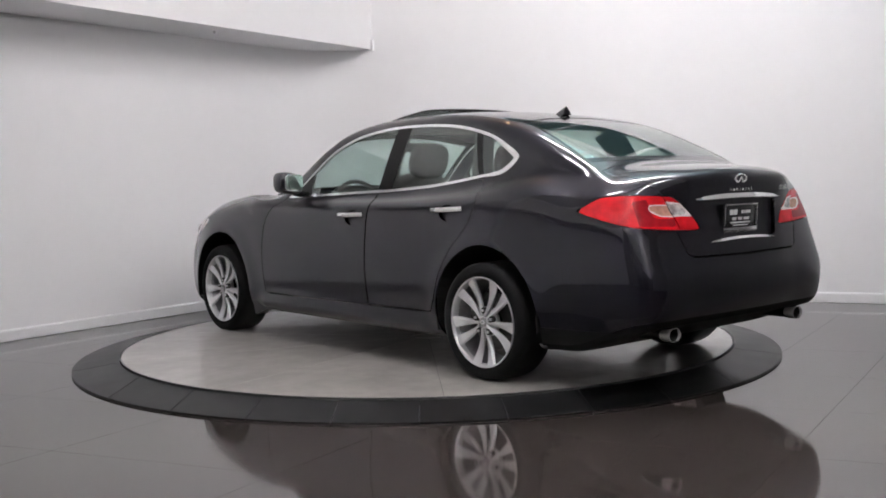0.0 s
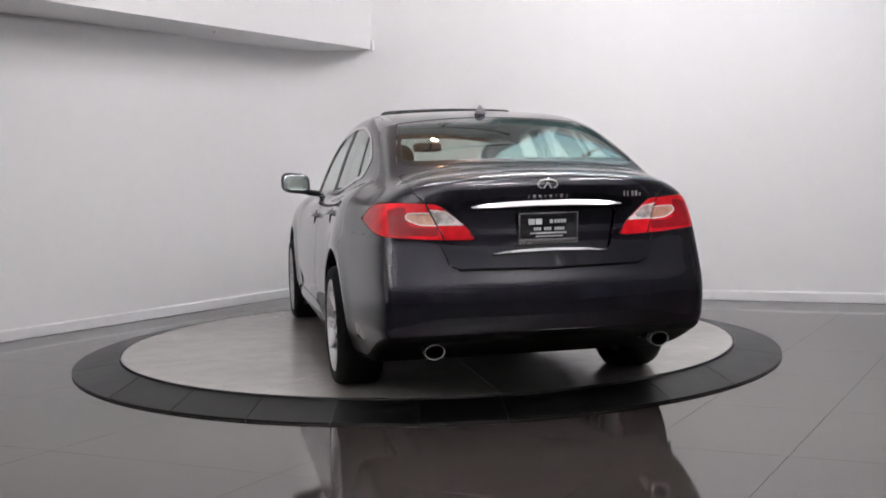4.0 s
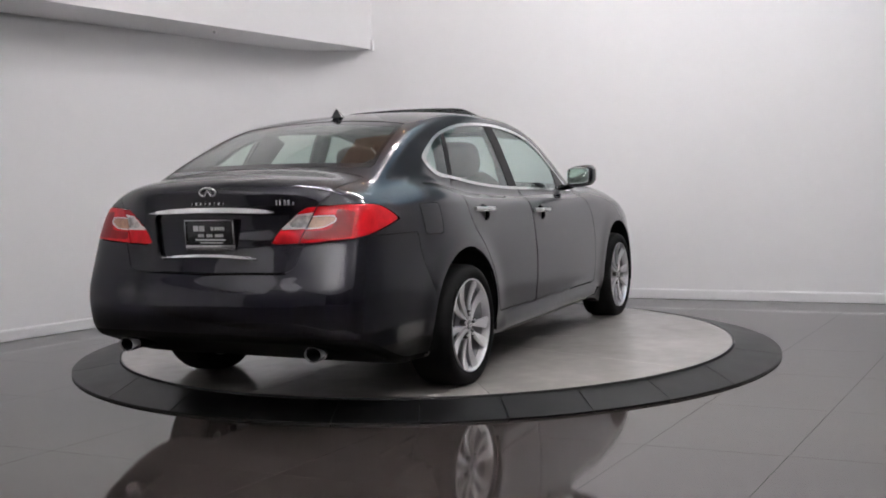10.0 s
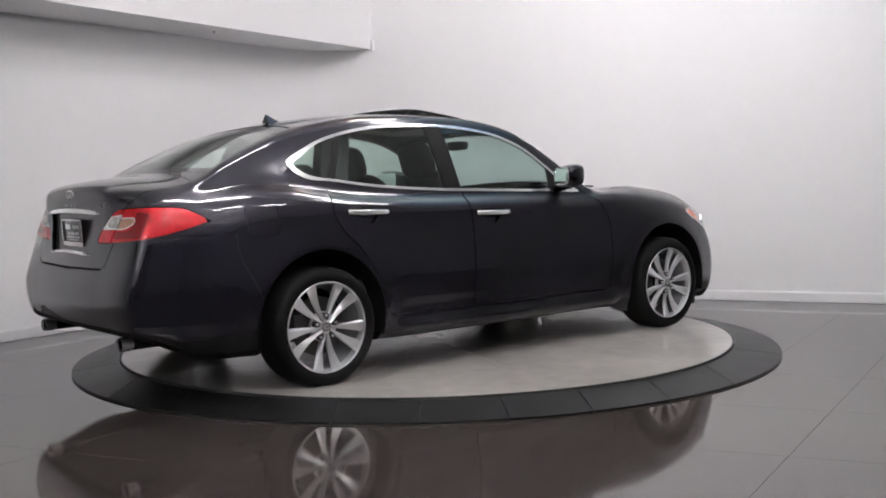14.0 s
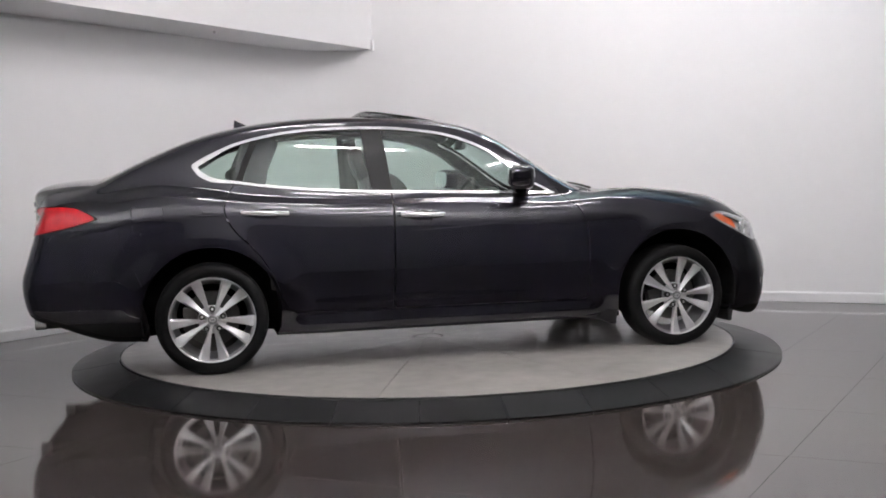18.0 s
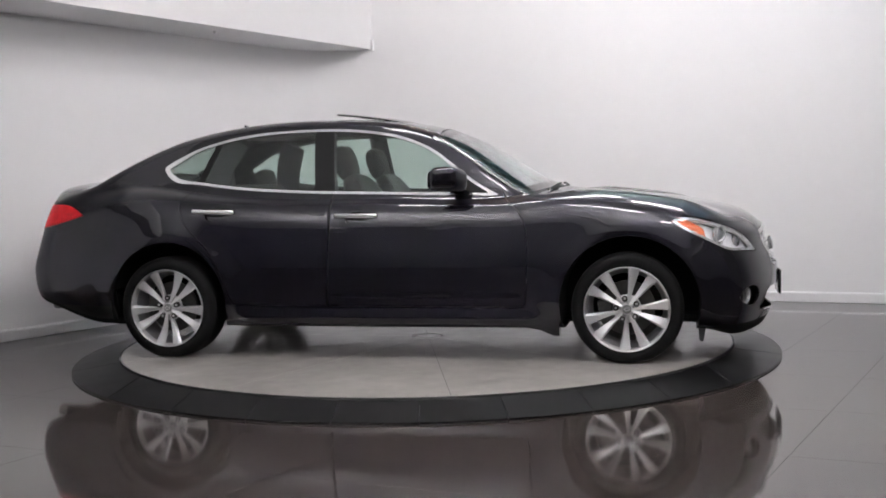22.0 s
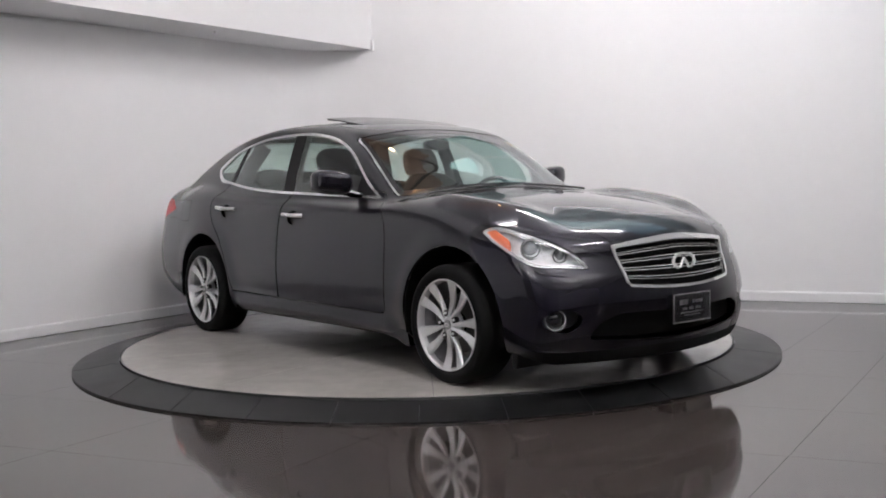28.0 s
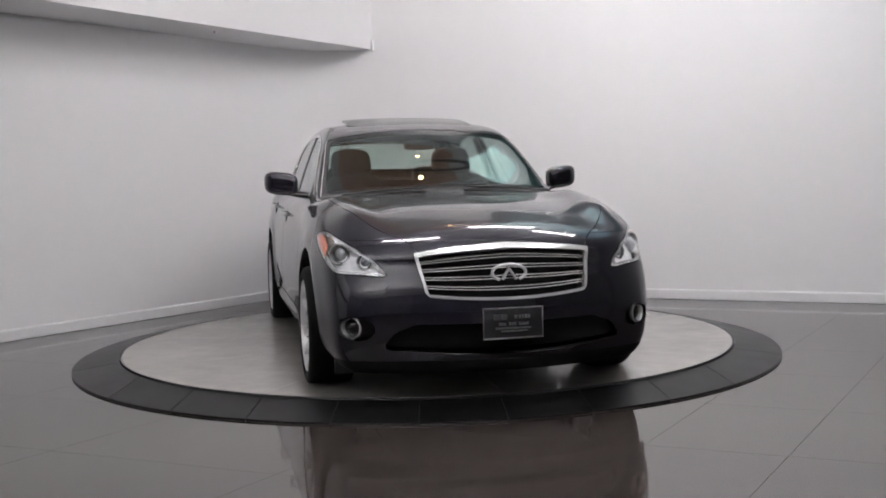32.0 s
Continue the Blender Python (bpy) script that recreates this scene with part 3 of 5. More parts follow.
def split(mesh, phi, gap=0.0):
    """Cut a triangle mesh where phi(points) is zero: the inside (below zero) and the outside, gap apart on each side."""
    if gap:
        a, rest = split(mesh, lambda p: phi(p) + gap)
        return a, split(rest, lambda p: phi(p) - gap)[1]
    v, t = mesh
    if not len(t):
        return (v, t), (v, t)
    f = phi(v)
    f = np.where(np.abs(f) < 1e-6, 1e-6, f)
    s = f < 0
    n = s[t].sum(1)
    ins, outs = [t[n == 3]], [t[n == 0]]
    mix = t[(n == 1) | (n == 2)]
    if len(mix):
        k = s[mix].sum(1)
        lone = np.where(k == 1, np.argmax(s[mix], 1), np.argmin(s[mix], 1))
        r = np.arange(len(mix))
        a, b, c = mix[r, lone], mix[r, (lone + 1) % 3], mix[r, (lone + 2) % 3]
        e = np.sort(np.concatenate([np.stack([a, b], 1), np.stack([a, c], 1)]), 1)
        ue, inv = np.unique(e, axis=0, return_inverse=True)
        inv = inv.ravel()
        w = (f[ue[:, 0]] / (f[ue[:, 0]] - f[ue[:, 1]]))[:, None]
        nv = v[ue[:, 0]] + (v[ue[:, 1]] - v[ue[:, 0]]) * w
        ab, ac = len(v) + inv[:len(mix)], len(v) + inv[len(mix):]
        v = np.concatenate([v, nv])
        tri, qa, qb = np.stack([a, ab, ac], 1), np.stack([ab, b, c], 1), np.stack([ab, c, ac], 1)
        one = k == 1
        ins += [tri[one], qa[~one], qb[~one]]
        outs += [tri[~one], qa[one], qb[one]]

    def tidy(tt):
        tt = np.concatenate(tt)
        u, iv = np.unique(tt, return_inverse=True)
        return v[u], iv.reshape(tt.shape)
    return tidy(ins), tidy(outs)


def poly_sd(u, w, poly):
    """Signed distance from points (u, w) to a closed outline; below zero inside."""
    d = np.full(u.shape, 1e9)
    inside = np.zeros(u.shape, bool)
    n = len(poly)
    for i in range(n):
        (x0, y0), (x1, y1) = poly[i], poly[(i + 1) % n]
        ex, ey = x1 - x0, y1 - y0
        t = np.clip(((u - x0) * ex + (w - y0) * ey) / (ex * ex + ey * ey + 1e-12), 0, 1)
        d = np.minimum(d, (u - x0 - t * ex) ** 2 + (w - y0 - t * ey) ** 2)
        cr = ((y0 > w) != (y1 > w)) & (u < (x1 - x0) * (w - y0) / (y1 - y0 + 1e-15) + x0)
        inside ^= cr
    d = np.sqrt(d)
    return np.where(inside, -d, d)


def rounded(poly, r=0.03, n=4):
    """An outline with its corners rounded."""
    out = []
    for i in range(len(poly)):
        a, b, c = (Vector(poly[i - 1]), Vector(poly[i]), Vector(poly[(i + 1) % len(poly)]))
        q = min(r, (a - b).length * 0.45, (c - b).length * 0.45)
        p0, p1 = b + (a - b).normalized() * q, b + (c - b).normalized() * q
        for k in range(n + 1):
            t = k / n
            out.append(tuple(p0 * (1 - t) ** 2 + b * 2 * t * (1 - t) + p1 * t * t))
    return out


def smooth_loop(pts, n=5, closed=False):
    """A smooth curve through points."""
    out = []
    m = len(pts)
    for i in range(m if closed else m - 1):
        p = [Vector(pts[j % m] if closed else pts[min(max(j, 0), m - 1)]) for j in (i - 1, i, i + 1, i + 2)]
        for k in range(n):
            t = k / n
            out.append(tuple(0.5 * (2 * p[1] + (p[2] - p[0]) * t + (2 * p[0] - 5 * p[1] + 4 * p[2] - p[3]) * t * t + (3 * p[1] - p[0] - 3 * p[2] + p[3]) * t**3)))
    if not closed:
        out.append(tuple(pts[-1]))
    return out


def panel(name, mesh, mat, parent, side=0, flange=0.014, thick=0.0, lift=0.0, label="", sink=0.0):
    """A panel of the skin as one mesh: side 1 left, -1 right, 0 both halves joined. flange: its edges turned inward. thick: a closed shell."""
    v, t = mesh
    v = v.copy()
    v[np.abs(v[:, 1]) < 1e-4, 1] = 0
    nm = normals(v)
    nm[v[:, 1] == 0, 1] = 0
    v = v + nm * lift
    vs, ns, ts = [], [], []
    for s in ((1, -1) if side == 0 else (side,)):
        sc = np.array([1, s, 1.0])
        tt = t if s == 1 else t[:, ::-1]
        base = sum(len(a) for a in vs)
        vs.append(v * sc)
        ns.append(nm * sc)
        ts.append(np.where(v[tt, 1] == 0, tt, tt + base))
        if thick:
            base = sum(len(a) for a in vs)
            vs.append((v - nm * thick) * sc)
            ns.append(-nm * sc)
            ts.append(tt[:, ::-1] + base)
        e = np.concatenate([tt[:, [0, 1]], tt[:, [1, 2]], tt[:, [2, 0]]])
        ue, idx, cnt = np.unique(np.sort(e, 1), axis=0, return_index=True, return_counts=True)
        be = e[idx[cnt == 1]]
        if side == 0:
            be = be[~((v[be[:, 0], 1] == 0) & (v[be[:, 1], 1] == 0))]
        depth = thick or flange
        if depth and len(be):
            a, b = v[be[:, 0]] * sc, v[be[:, 1]] * sc
            na, nb = nm[be[:, 0]] * sc, nm[be[:, 1]] * sc
            out = np.cross(b - a, na)
            out /= np.linalg.norm(out, axis=1)[:, None] + 1e-12
            base = sum(len(q) for q in vs)
            k = len(be)
            vs.append(np.concatenate([a, b, b - nb * depth, a - na * depth]))
            ns.append(np.concatenate([out] * 4))
            r = np.arange(k) + base
            ts.append(np.concatenate([np.stack([r + k, r, r + 3 * k], 1), np.stack([r + k, r + 3 * k, r + 2 * k], 1)]))
    v, nm, t = np.concatenate(vs), np.concatenate(ns), np.concatenate(ts)
    me = bpy.data.meshes.new(name)
    me.from_pydata(v.tolist(), [], t.tolist())
    me.materials.append(M[mat])
    for p in me.polygons:
        p.use_smooth = True
    me.normals_split_custom_set_from_vertices(nm.tolist())
    ob = new(name, me)
    ob.parent = parent
    if label:
        ob["label"] = label
    return ob


def largest(mesh):
    """The largest connected piece of a mesh."""
    v, t = mesh
    lab = np.arange(len(v))
    for _ in range(400):
        m = lab[t].min(1)
        old = lab.copy()
        for i in range(3):
            np.minimum.at(lab, t[:, i], m)
        if (old == lab).all():
            break
    f = lab[t[:, 0]]
    ids, cnt = np.unique(f, return_counts=True)
    tt = t[f == ids[np.argmax(cnt)]]
    u, iv = np.unique(tt, return_inverse=True)
    return v[u], iv.reshape(tt.shape)


car = tagged(empty("car"), "dark slate metallic four-door saloon with chrome trim on a turntable", "car")
whole = skin_mesh()
whole = split(whole, lambda p: -p[:, 1])[0]

# wheel arches and the underside
for ax in (-AXLE, AXLE):
    arch, whole = split(whole, lambda p: np.maximum(np.hypot(p[:, 0] - ax, (p[:, 2] - 0.335)) - (0.398 if ax < 0 else 0.405), 0.5 - p[:, 1]))
under, whole = split(whole, lambda p: np.maximum(p[:, 2] - 0.232 - 0.15 * step(-p[:, 0], 1.95, 2.5) + 0.012 * step(p[:, 0], 1.85, 2.05), normals(p)[:, 2] + 0.75 - 0.45 * step(-p[:, 0], 1.80, 1.86) - 0.50 * step(p[:, 0], 1.85, 2.05)))
panel("underbody", under, "under", car, 0)

# side windows inside their chrome frame
DLO = smooth_loop([(-1.542, 1.203), (-1.495, 1.236), (-1.415, 1.276), (-1.328, 1.316), (-1.242, 1.345), (-1.133, 1.372), (-1.023, 1.393), (-0.891, 1.410), (-0.758, 1.419), (-0.61, 1.424), (-0.45, 1.424), (-0.30, 1.418), (-0.15, 1.402),
                   (0.0, 1.377), (0.135, 1.335), (0.27, 1.271), (0.40, 1.176), (0.54, 1.069), (0.686, 0.985)], 4)
DLO += smooth_loop([(0.64, 0.982), (0.356, 0.993), (0.18, 0.997), (-0.03, 1.004), (-0.24, 1.011), (-0.51, 1.020), (-0.77, 1.035), (-0.90, 1.045), (-1.03, 1.058), (-1.156, 1.074), (-1.285, 1.093), (-1.393, 1.101), (-1.45, 1.115), (-1.505, 1.150)], 4)


def side_sep(p):
    return 0.42 - p[:, 1]


def dlo(p):
    return np.maximum(poly_sd(p[:, 0], p[:, 2], DLO), side_sep(p))


side_glass, whole = split(whole, dlo)
band = lambda p: dlo(p) + 0.016 + 0.014 * step(-p[:, 0], 1.30, 1.48)
daylight, chrome_band = split(side_glass, band)
QUARTER = lambda p: p[:, 0] + 1.285 - 0.42 * (p[:, 2] - 1.09)
quarter, rest = split(daylight, lambda p: QUARTER(p) + 0.012)
_, rest = split(rest, lambda p: QUARTER(p) - 0.030)
PILLAR = lambda p: p[:, 0] + 0.415 + 0.10 * (p[:, 2] - 1.0)
rear_pane, rest2 = split(rest, lambda p: PILLAR(p) + 0.065)
pillar, front_pane = split(rest2, lambda p: PILLAR(p) - 0.065)
sail, front_pane = split(front_pane, lambda p: 0.405 + 0.10 * (p[:, 2] - 1.0) - p[:, 0])
sliver = split(split(daylight, lambda p: QUARTER(p) + 0.012)[1], lambda p: QUARTER(p) - 0.030)[0]
SIDES = ((1, "left"), (-1, "right"))

# windscreen and rear window
SCREEN = lambda p: np.maximum.reduce([p[:, 1] - (0.722 - 0.30 * (p[:, 2] - 1.03) - 12.0 * np.clip(p[:, 2] - 1.33, 0, 1) ** 2), p[:, 2] - (1.421 - 0.16 * p[:, 1] ** 2), 0.05 - p[:, 0], (1.035 - 0.07 * p[:, 1] ** 2) - p[:, 2], p[:, 0] - 1.2])
screen, whole = split(whole, SCREEN, 0.0015)
screen_clear, screen_frit = split(screen, lambda p: SCREEN(p) + 0.028)
screen_frit, screen_bead = split(screen_frit, lambda p: np.maximum(p[:, 1] - (0.722 - 0.30 * (p[:, 2] - 1.03) - 12.0 * np.clip(p[:, 2] - 1.33, 0, 1) ** 2) + 0.0065, p[:, 2] - 1.36))
screen_bead, frit_top = split(screen_bead, lambda p: p[:, 2] - 1.36)
BACK = lambda p: np.maximum.reduce([p[:, 1] - (0.620 - 0.42 * (p[:, 2] - 1.16) - 0.6 * np.clip(p[:, 2] - 1.30, 0, 1) ** 2), p[:, 2] - (1.432 - 0.13 * p[:, 1] ** 2), (1.170 - 0.03 * p[:, 1] ** 2) - p[:, 2], p[:, 0] + 1.0])
back, whole = split(whole, BACK, 0.0015)
back_clear, back_frit = split(back, lambda p: BACK(p) + 0.022)

# sunroof opening
SUN = rounded([(-0.455, -0.43), (-0.455, 0.43), (0.02, 0.43), (0.02, -0.43)], 0.07)
sunroof, whole = split(whole, lambda p: np.maximum(poly_sd(p[:, 0], p[:, 1], SUN), 1.25 - p[:, 2]), 0.003)

# lamps
HEAD = smooth_loop([(0.836, 0.815), (0.872, 0.832), (0.93, 0.841), (1.01, 0.838), (1.13, 0.814), (1.30, 0.775), (1.43, 0.733), (1.53, 0.685), (1.605, 0.632)], 4) + smooth_loop([(1.56, 0.627), (1.43, 0.636), (1.23, 0.644), (1.12, 0.676), (1.025, 0.715), (0.92, 0.762)], 4)
head_p = lambda p: np.maximum(poly_sd(p[:, 0] - p[:, 1], p[:, 2], HEAD), 1.5 - p[:, 0])
head, whole = split(whole, head_p, 0.002)
TAILP = smooth_loop([(1.245, 0.911), (1.378, 0.968), (1.48, 0.986), (1.685, 0.988), (1.90, 0.978)], 3) + smooth_loop([(1.95, 0.956), (2.065, 0.873), (2.119, 0.812)], 3) + smooth_loop([(2.08, 0.808), (1.925, 0.814), (1.73, 0.826), (1.54, 0.845), (1.388, 0.875)], 3)
tail_p = lambda p: np.maximum(poly_sd(-p[:, 0] - p[:, 1], p[:, 2], TAILP), p[:, 0] + 1.7)
tail, whole = split(whole, tail_p, 0.002)

# grille, lower intake
GRILLE = [(0.0, 0.779)] + [(y, 0.779 - 0.13 * y * y - 0.035 * y) for y in (0.12, 0.24, 0.34, 0.41)] + [(0.444, 0.738), (0.428, 0.66), (0.402, 0.532)] + [(y, 0.507 + 0.15 * y * y) for y in (0.36, 0.24, 0.12)] + [(0.0, 0.507)]
GRILLE = GRILLE + [(-y, z) for y, z in GRILLE[-2:0:-1]]
grille_p = lambda p: np.maximum(poly_sd(p[:, 1], p[:, 2], GRILLE), 1.9 - p[:, 0])
grille, whole = split(whole, grille_p, 0.001)
grille_hole, grille_frame = split(grille, lambda p: grille_p(p) + 0.015 + 0.014 * step(p[:, 2], 0.70, 0.76))
INTAKE = [(0.0, 0.400), (0.30, 0.403), (0.45, 0.404), (0.55, 0.362), (0.605, 0.292), (0.57, 0.275), (0.30, 0.256), (0.0, 0.250)]
INTAKE = INTAKE + [(-y, z) for y, z in INTAKE[-2:0:-1]]
intake_p = lambda p: np.maximum(poly_sd(p[:, 1], p[:, 2], INTAKE), 1.9 - p[:, 0])
intake, whole = split(whole, intake_p)
fog_p = lambda p: np.maximum(np.hypot((p[:, 1] - 0.722) * 0.68, p[:, 2] - 0.378) - 0.057, 1.8 - p[:, 0])
fog, whole = split(whole, fog_p)

# hood and boot lid
HOOD = smooth_loop([(0.90, 0.70), (1.2, 0.735), (1.6, 0.715), (1.85, 0.650), (2.02, 0.555), (2.12, 0.478), (2.17, 0.442)], 4) + [(2.24, 0.40), (2.6, 0.2), (2.6, 0.0), (2.6, -0.3), (0.9, -0.3)]
hood_p = lambda p: np.maximum.reduce([poly_sd(p[:, 0], p[:, 1], HOOD), (0.742 - 0.1 * p[:, 1] ** 2) - p[:, 2], (1.025 - 0.22 * p[:, 1] ** 2) - p[:, 0]])
hood, whole = split(whole, hood_p, 0.002)
LID = [(-0.3, 1.3), (0.60, 1.3), (0.622, 1.10), (0.615, 1.03), (0.568, 0.985), (0.525, 0.82), (0.494, 0.75), (0.476, 0.697), (0.437, 0.680), (-0.3, 0.671)]
lid_p = lambda p: np.maximum.reduce([poly_sd(p[:, 1], p[:, 2], LID), p[:, 0] + 2.03 + 0.10 * p[:, 1] ** 2])
lid, whole = split(whole, lid_p, 0.002)
seal, whole = split(whole, lambda p: np.maximum.reduce([0.664 + 0.020 * p[:, 1] - p[:, 2], p[:, 2] - 0.676 - 0.020 * p[:, 1], p[:, 1] - 0.437, p[:, 0] + 2.2]))

# doors
REAR_DOOR = smooth_loop([(-1.29, 1.10), (-1.352, 0.99), (-1.352, 0.91), (-1.30, 0.815), (-1.19, 0.705), (-1.09, 0.55), (-1.035, 0.40), (-1.0, 0.335)], 4) + [(-0.385, 0.328), (-0.372, 0.60), (-0.360, 1.10)]
FRONT_DOOR = [(-0.355, 1.10), (-0.367, 0.60), (-0.380, 0.328)] + [(0.80, 0.322)] + smooth_loop([(0.845, 0.335), (0.862, 0.60), (0.850, 0.80), (0.80, 0.90), (0.735, 0.955), (0.70, 1.02)], 3)
sides_only = lambda p: 0.55 - p[:, 1]
rear_door, whole = split(whole, lambda p: np.maximum.reduce([poly_sd(p[:, 0], p[:, 2], REAR_DOOR), sides_only(p), p[:, 2] - 1.085]), 0.0028)
front_door, whole = split(whole, lambda p: np.maximum.reduce([poly_sd(p[:, 0], p[:, 2], FRONT_DOOR), sides_only(p), p[:, 2] - 1.03]), 0.0028)

cup = lambda cx, cz: (lambda p: (np.sqrt(((p[:, 0] - cx) / 0.066) ** 2 + ((p[:, 2] - cz + 0.014) / 0.046) ** 2) - 1) * 0.045)
front_cup, front_door = split(front_door, cup(-0.195, 0.878))
rear_cup, rear_door = split(rear_door, cup(-1.125, 0.915))
RECESS = rounded([(-0.345, 0.952), (0.345, 0.952), (0.30, 0.752), (-0.30, 0.752)], 0.03)
recess_p = lambda p: np.maximum(poly_sd(p[:, 1], p[:, 2], RECESS), p[:, 0] + 2.2)
recess, lid = split(lid, recess_p)

# bumpers and the rest of the sides
BUMP_F = lambda p: np.maximum.reduce([1.80 + 0.16 * step(p[:, 2], 0.60, 0.80) - p[:, 0], p[:, 2] - 0.80])
bumper_f, whole = split(whole, BUMP_F, 0.0008)
BUMP_R = lambda p: np.maximum(p[:, 0] + 1.82 + 0.12 * step(p[:, 2], 0.45, 0.8), p[:, 2] - (0.84 + 0.0 * p[:, 0]))
bumper_r, whole = split(whole, BUMP_R, 0.0008)
cowl, whole = split(whole, lambda p: np.maximum.reduce([0.72 - p[:, 0], 0.97 - p[:, 2], p[:, 1] - 0.70]), 0.001)
fender, whole = split(whole, lambda p: np.maximum(0.70 + 0.0 * p[:, 2] - p[:, 0], p[:, 2] - 1.06))
sill, whole = split(whole, lambda p: np.maximum(p[:, 2] - 0.318, np.abs(p[:, 0]) - 1.06))
roof, quarter_panel = split(whole, lambda p: 1.436 + 0.0 * p[:, 0] - p[:, 2])
roof, rails = split(roof, lambda p: p[:, 1] - 0.545, 0.002)
FUEL = rounded([(-1.880, 0.976), (-1.700, 0.975), (-1.704, 0.818), (-1.872, 0.822)], 0.02)
fuel_p = lambda p: np.maximum(poly_sd(p[:, 0], p[:, 2], FUEL), 0.5 - p[:, 1])
fuel, quarter_right = split(quarter_panel, fuel_p, 0.0016)

panel("roof", roof, "paint", car, 0)
panel("hood", hood, "paint", car, 0)
panel("boot_lid", lid, "paint", car, 0)
panel("lid_seal", seal, "under", car, 0, lift=-0.008, flange=-0.008, label="dark gap under the boot lid")
panel("plate_recess", recess, "paint", car, 0, lift=-0.022, flange=-0.022)
panel("front_bumper", bumper_f, "paint", car, 0)
# Black lower edge, carried higher in place of the dark ground reflected there.
darkened_valance, bumper_r = split(bumper_r, lambda p: p[:, 2] - 0.335 + 0.02 * p[:, 1] ** 2)
bumper = panel("rear_bumper", bumper_r, "paint", car, 0)
for s, _ in SIDES:
    panel("darkened_valance", darkened_valance, "black_satin", bumper, s, label="satin black lower valance, carried up to darken the down-facing paint")
doors = {}
for s, _ in SIDES:
    panel("roof_rail", rails, "paint", car, s)
    panel("rear_quarter_panel", quarter_panel if s > 0 else quarter_right, "paint", car, s)
    panel("front_fender", fender, "paint", car, s)
    panel("sill", sill, "paint", car, s)
    for nm, msh in (("front_door", front_door), ("rear_door", rear_door)):
        doors[nm, s] = panel(nm, msh, "paint", car, s)
    for dn, msh in (("front_door", front_cup), ("rear_door", rear_cup)):
        panel("handle_cup", msh, "paint", doors[dn, s], s, lift=-0.024, flange=-0.024)
    panel("window_frame", chrome_band, "chrome", car, s, lift=0.004, flange=0.012, label="polished chrome window surround")
    panel("centre_pillar", pillar, "black_satin", car, s, lift=-0.003, label="satin black centre pillar")
    panel("mirror_sail", sail, "black_satin", car, s, lift=-0.003, label="satin black mirror sail panel")
    panel("window_divider", sliver, "black_satin", car, s, lift=-0.003)
    for nm, msh in (("front_side_window", front_pane), ("rear_side_window", rear_pane), ("quarter_window", quarter)):
        o = panel(nm, msh, "glass", car, s, lift=-0.005, thick=0.004, label="tinted side window glass")
        o.visible_shadow = False
panel("cowl", cowl, "black", car, 0, label="black plastic cowl under the windscreen")
panel("fuel_flap", fuel, "paint", car, -1)
o = panel("windscreen", screen_clear, "screen", car, 0, lift=-0.002, thick=0.004, label="clear slightly green windscreen")
o.visible_shadow = False
panel("windscreen_border", screen_frit, "black_gloss", car, 0, lift=-0.002, flange=0.006)
panel("windscreen_top_border", frit_top, "black_gloss", car, 0, lift=-0.002, flange=0.006)
for s, _ in SIDES:
    panel("windscreen_bead", largest(screen_bead), "chrome", car, s, lift=0.0012, flange=0.006, label="bright bead along the windscreen edge")
o = panel("rear_window", back_clear, "glass", car, 0, lift=-0.002, thick=0.004, label="tinted rear window")
o.visible_shadow = False
panel("rear_window_border", back_frit, "black_gloss", car, 0, lift=-0.002, flange=0.006)
o = panel("sunroof", sunroof, "black_gloss", car, 0, thick=0.010, label="dark glass sunroof tilted open")
o.matrix_basis = pose(0.02, 0, 1.46) @ Matrix.Rotation(radians(4.6), 4, "Y") @ pose(-0.02, 0, -1.46)


# ---- fittings of the car ----
def ray_skin(o, d, far=1.2):
    """Where a ray from outside first meets the skin."""
    o, d = np.array(o, float), np.array(d, float)
    t = np.linspace(0, far, 1500)
    f = skin(o + t[:, None] * d)
    i = int(np.argmax(f < 0))
    return o + d * (t[i - 1] + (t[i] - t[i - 1]) * f[i - 1] / (f[i - 1] - f[i]))


side_y = lambda x, z: float(ray_skin((x, 1.2, z), (0, -1, 0))[1])
front_x = lambda y, z: float(ray_skin((2.7, y, z), (-1, 0, 0))[0])
rear_x = lambda y, z: float(ray_skin((-2.8, y, z), (1, 0, 0))[0])


def blob(bm, c, s, n=3.0, m=None, u=28, v=16):
    """A rounded block: half sizes s, the squarer the larger n."""
    rows = []
    sg = lambda w: math.copysign(abs(w) ** (2 / n), w)
    for i in range(v + 1):
        a = -math.pi / 2 + math.pi * i / v
        rows.append([bm.verts.new((c[0] + s[0] * sg(math.cos(a)) * sg(math.cos(2 * math.pi * j / u)), c[1] + s[1] * sg(math.cos(a)) * sg(math.sin(2 * math.pi * j / u)), c[2] + s[2] * sg(math.sin(a)))) for j in range(u)])
    for i in range(v):
        for j in range(u):
            bm.faces.new((rows[i][j], rows[i][(j + 1) % u], rows[i + 1][(j + 1) % u], rows[i + 1][j]))
    vs = [x for r in rows for x in r]
    if m is not None:
        bmesh.ops.transform(bm, matrix=m, verts=vs)
    bmesh.ops.remove_doubles(bm, verts=vs, dist=1e-5)


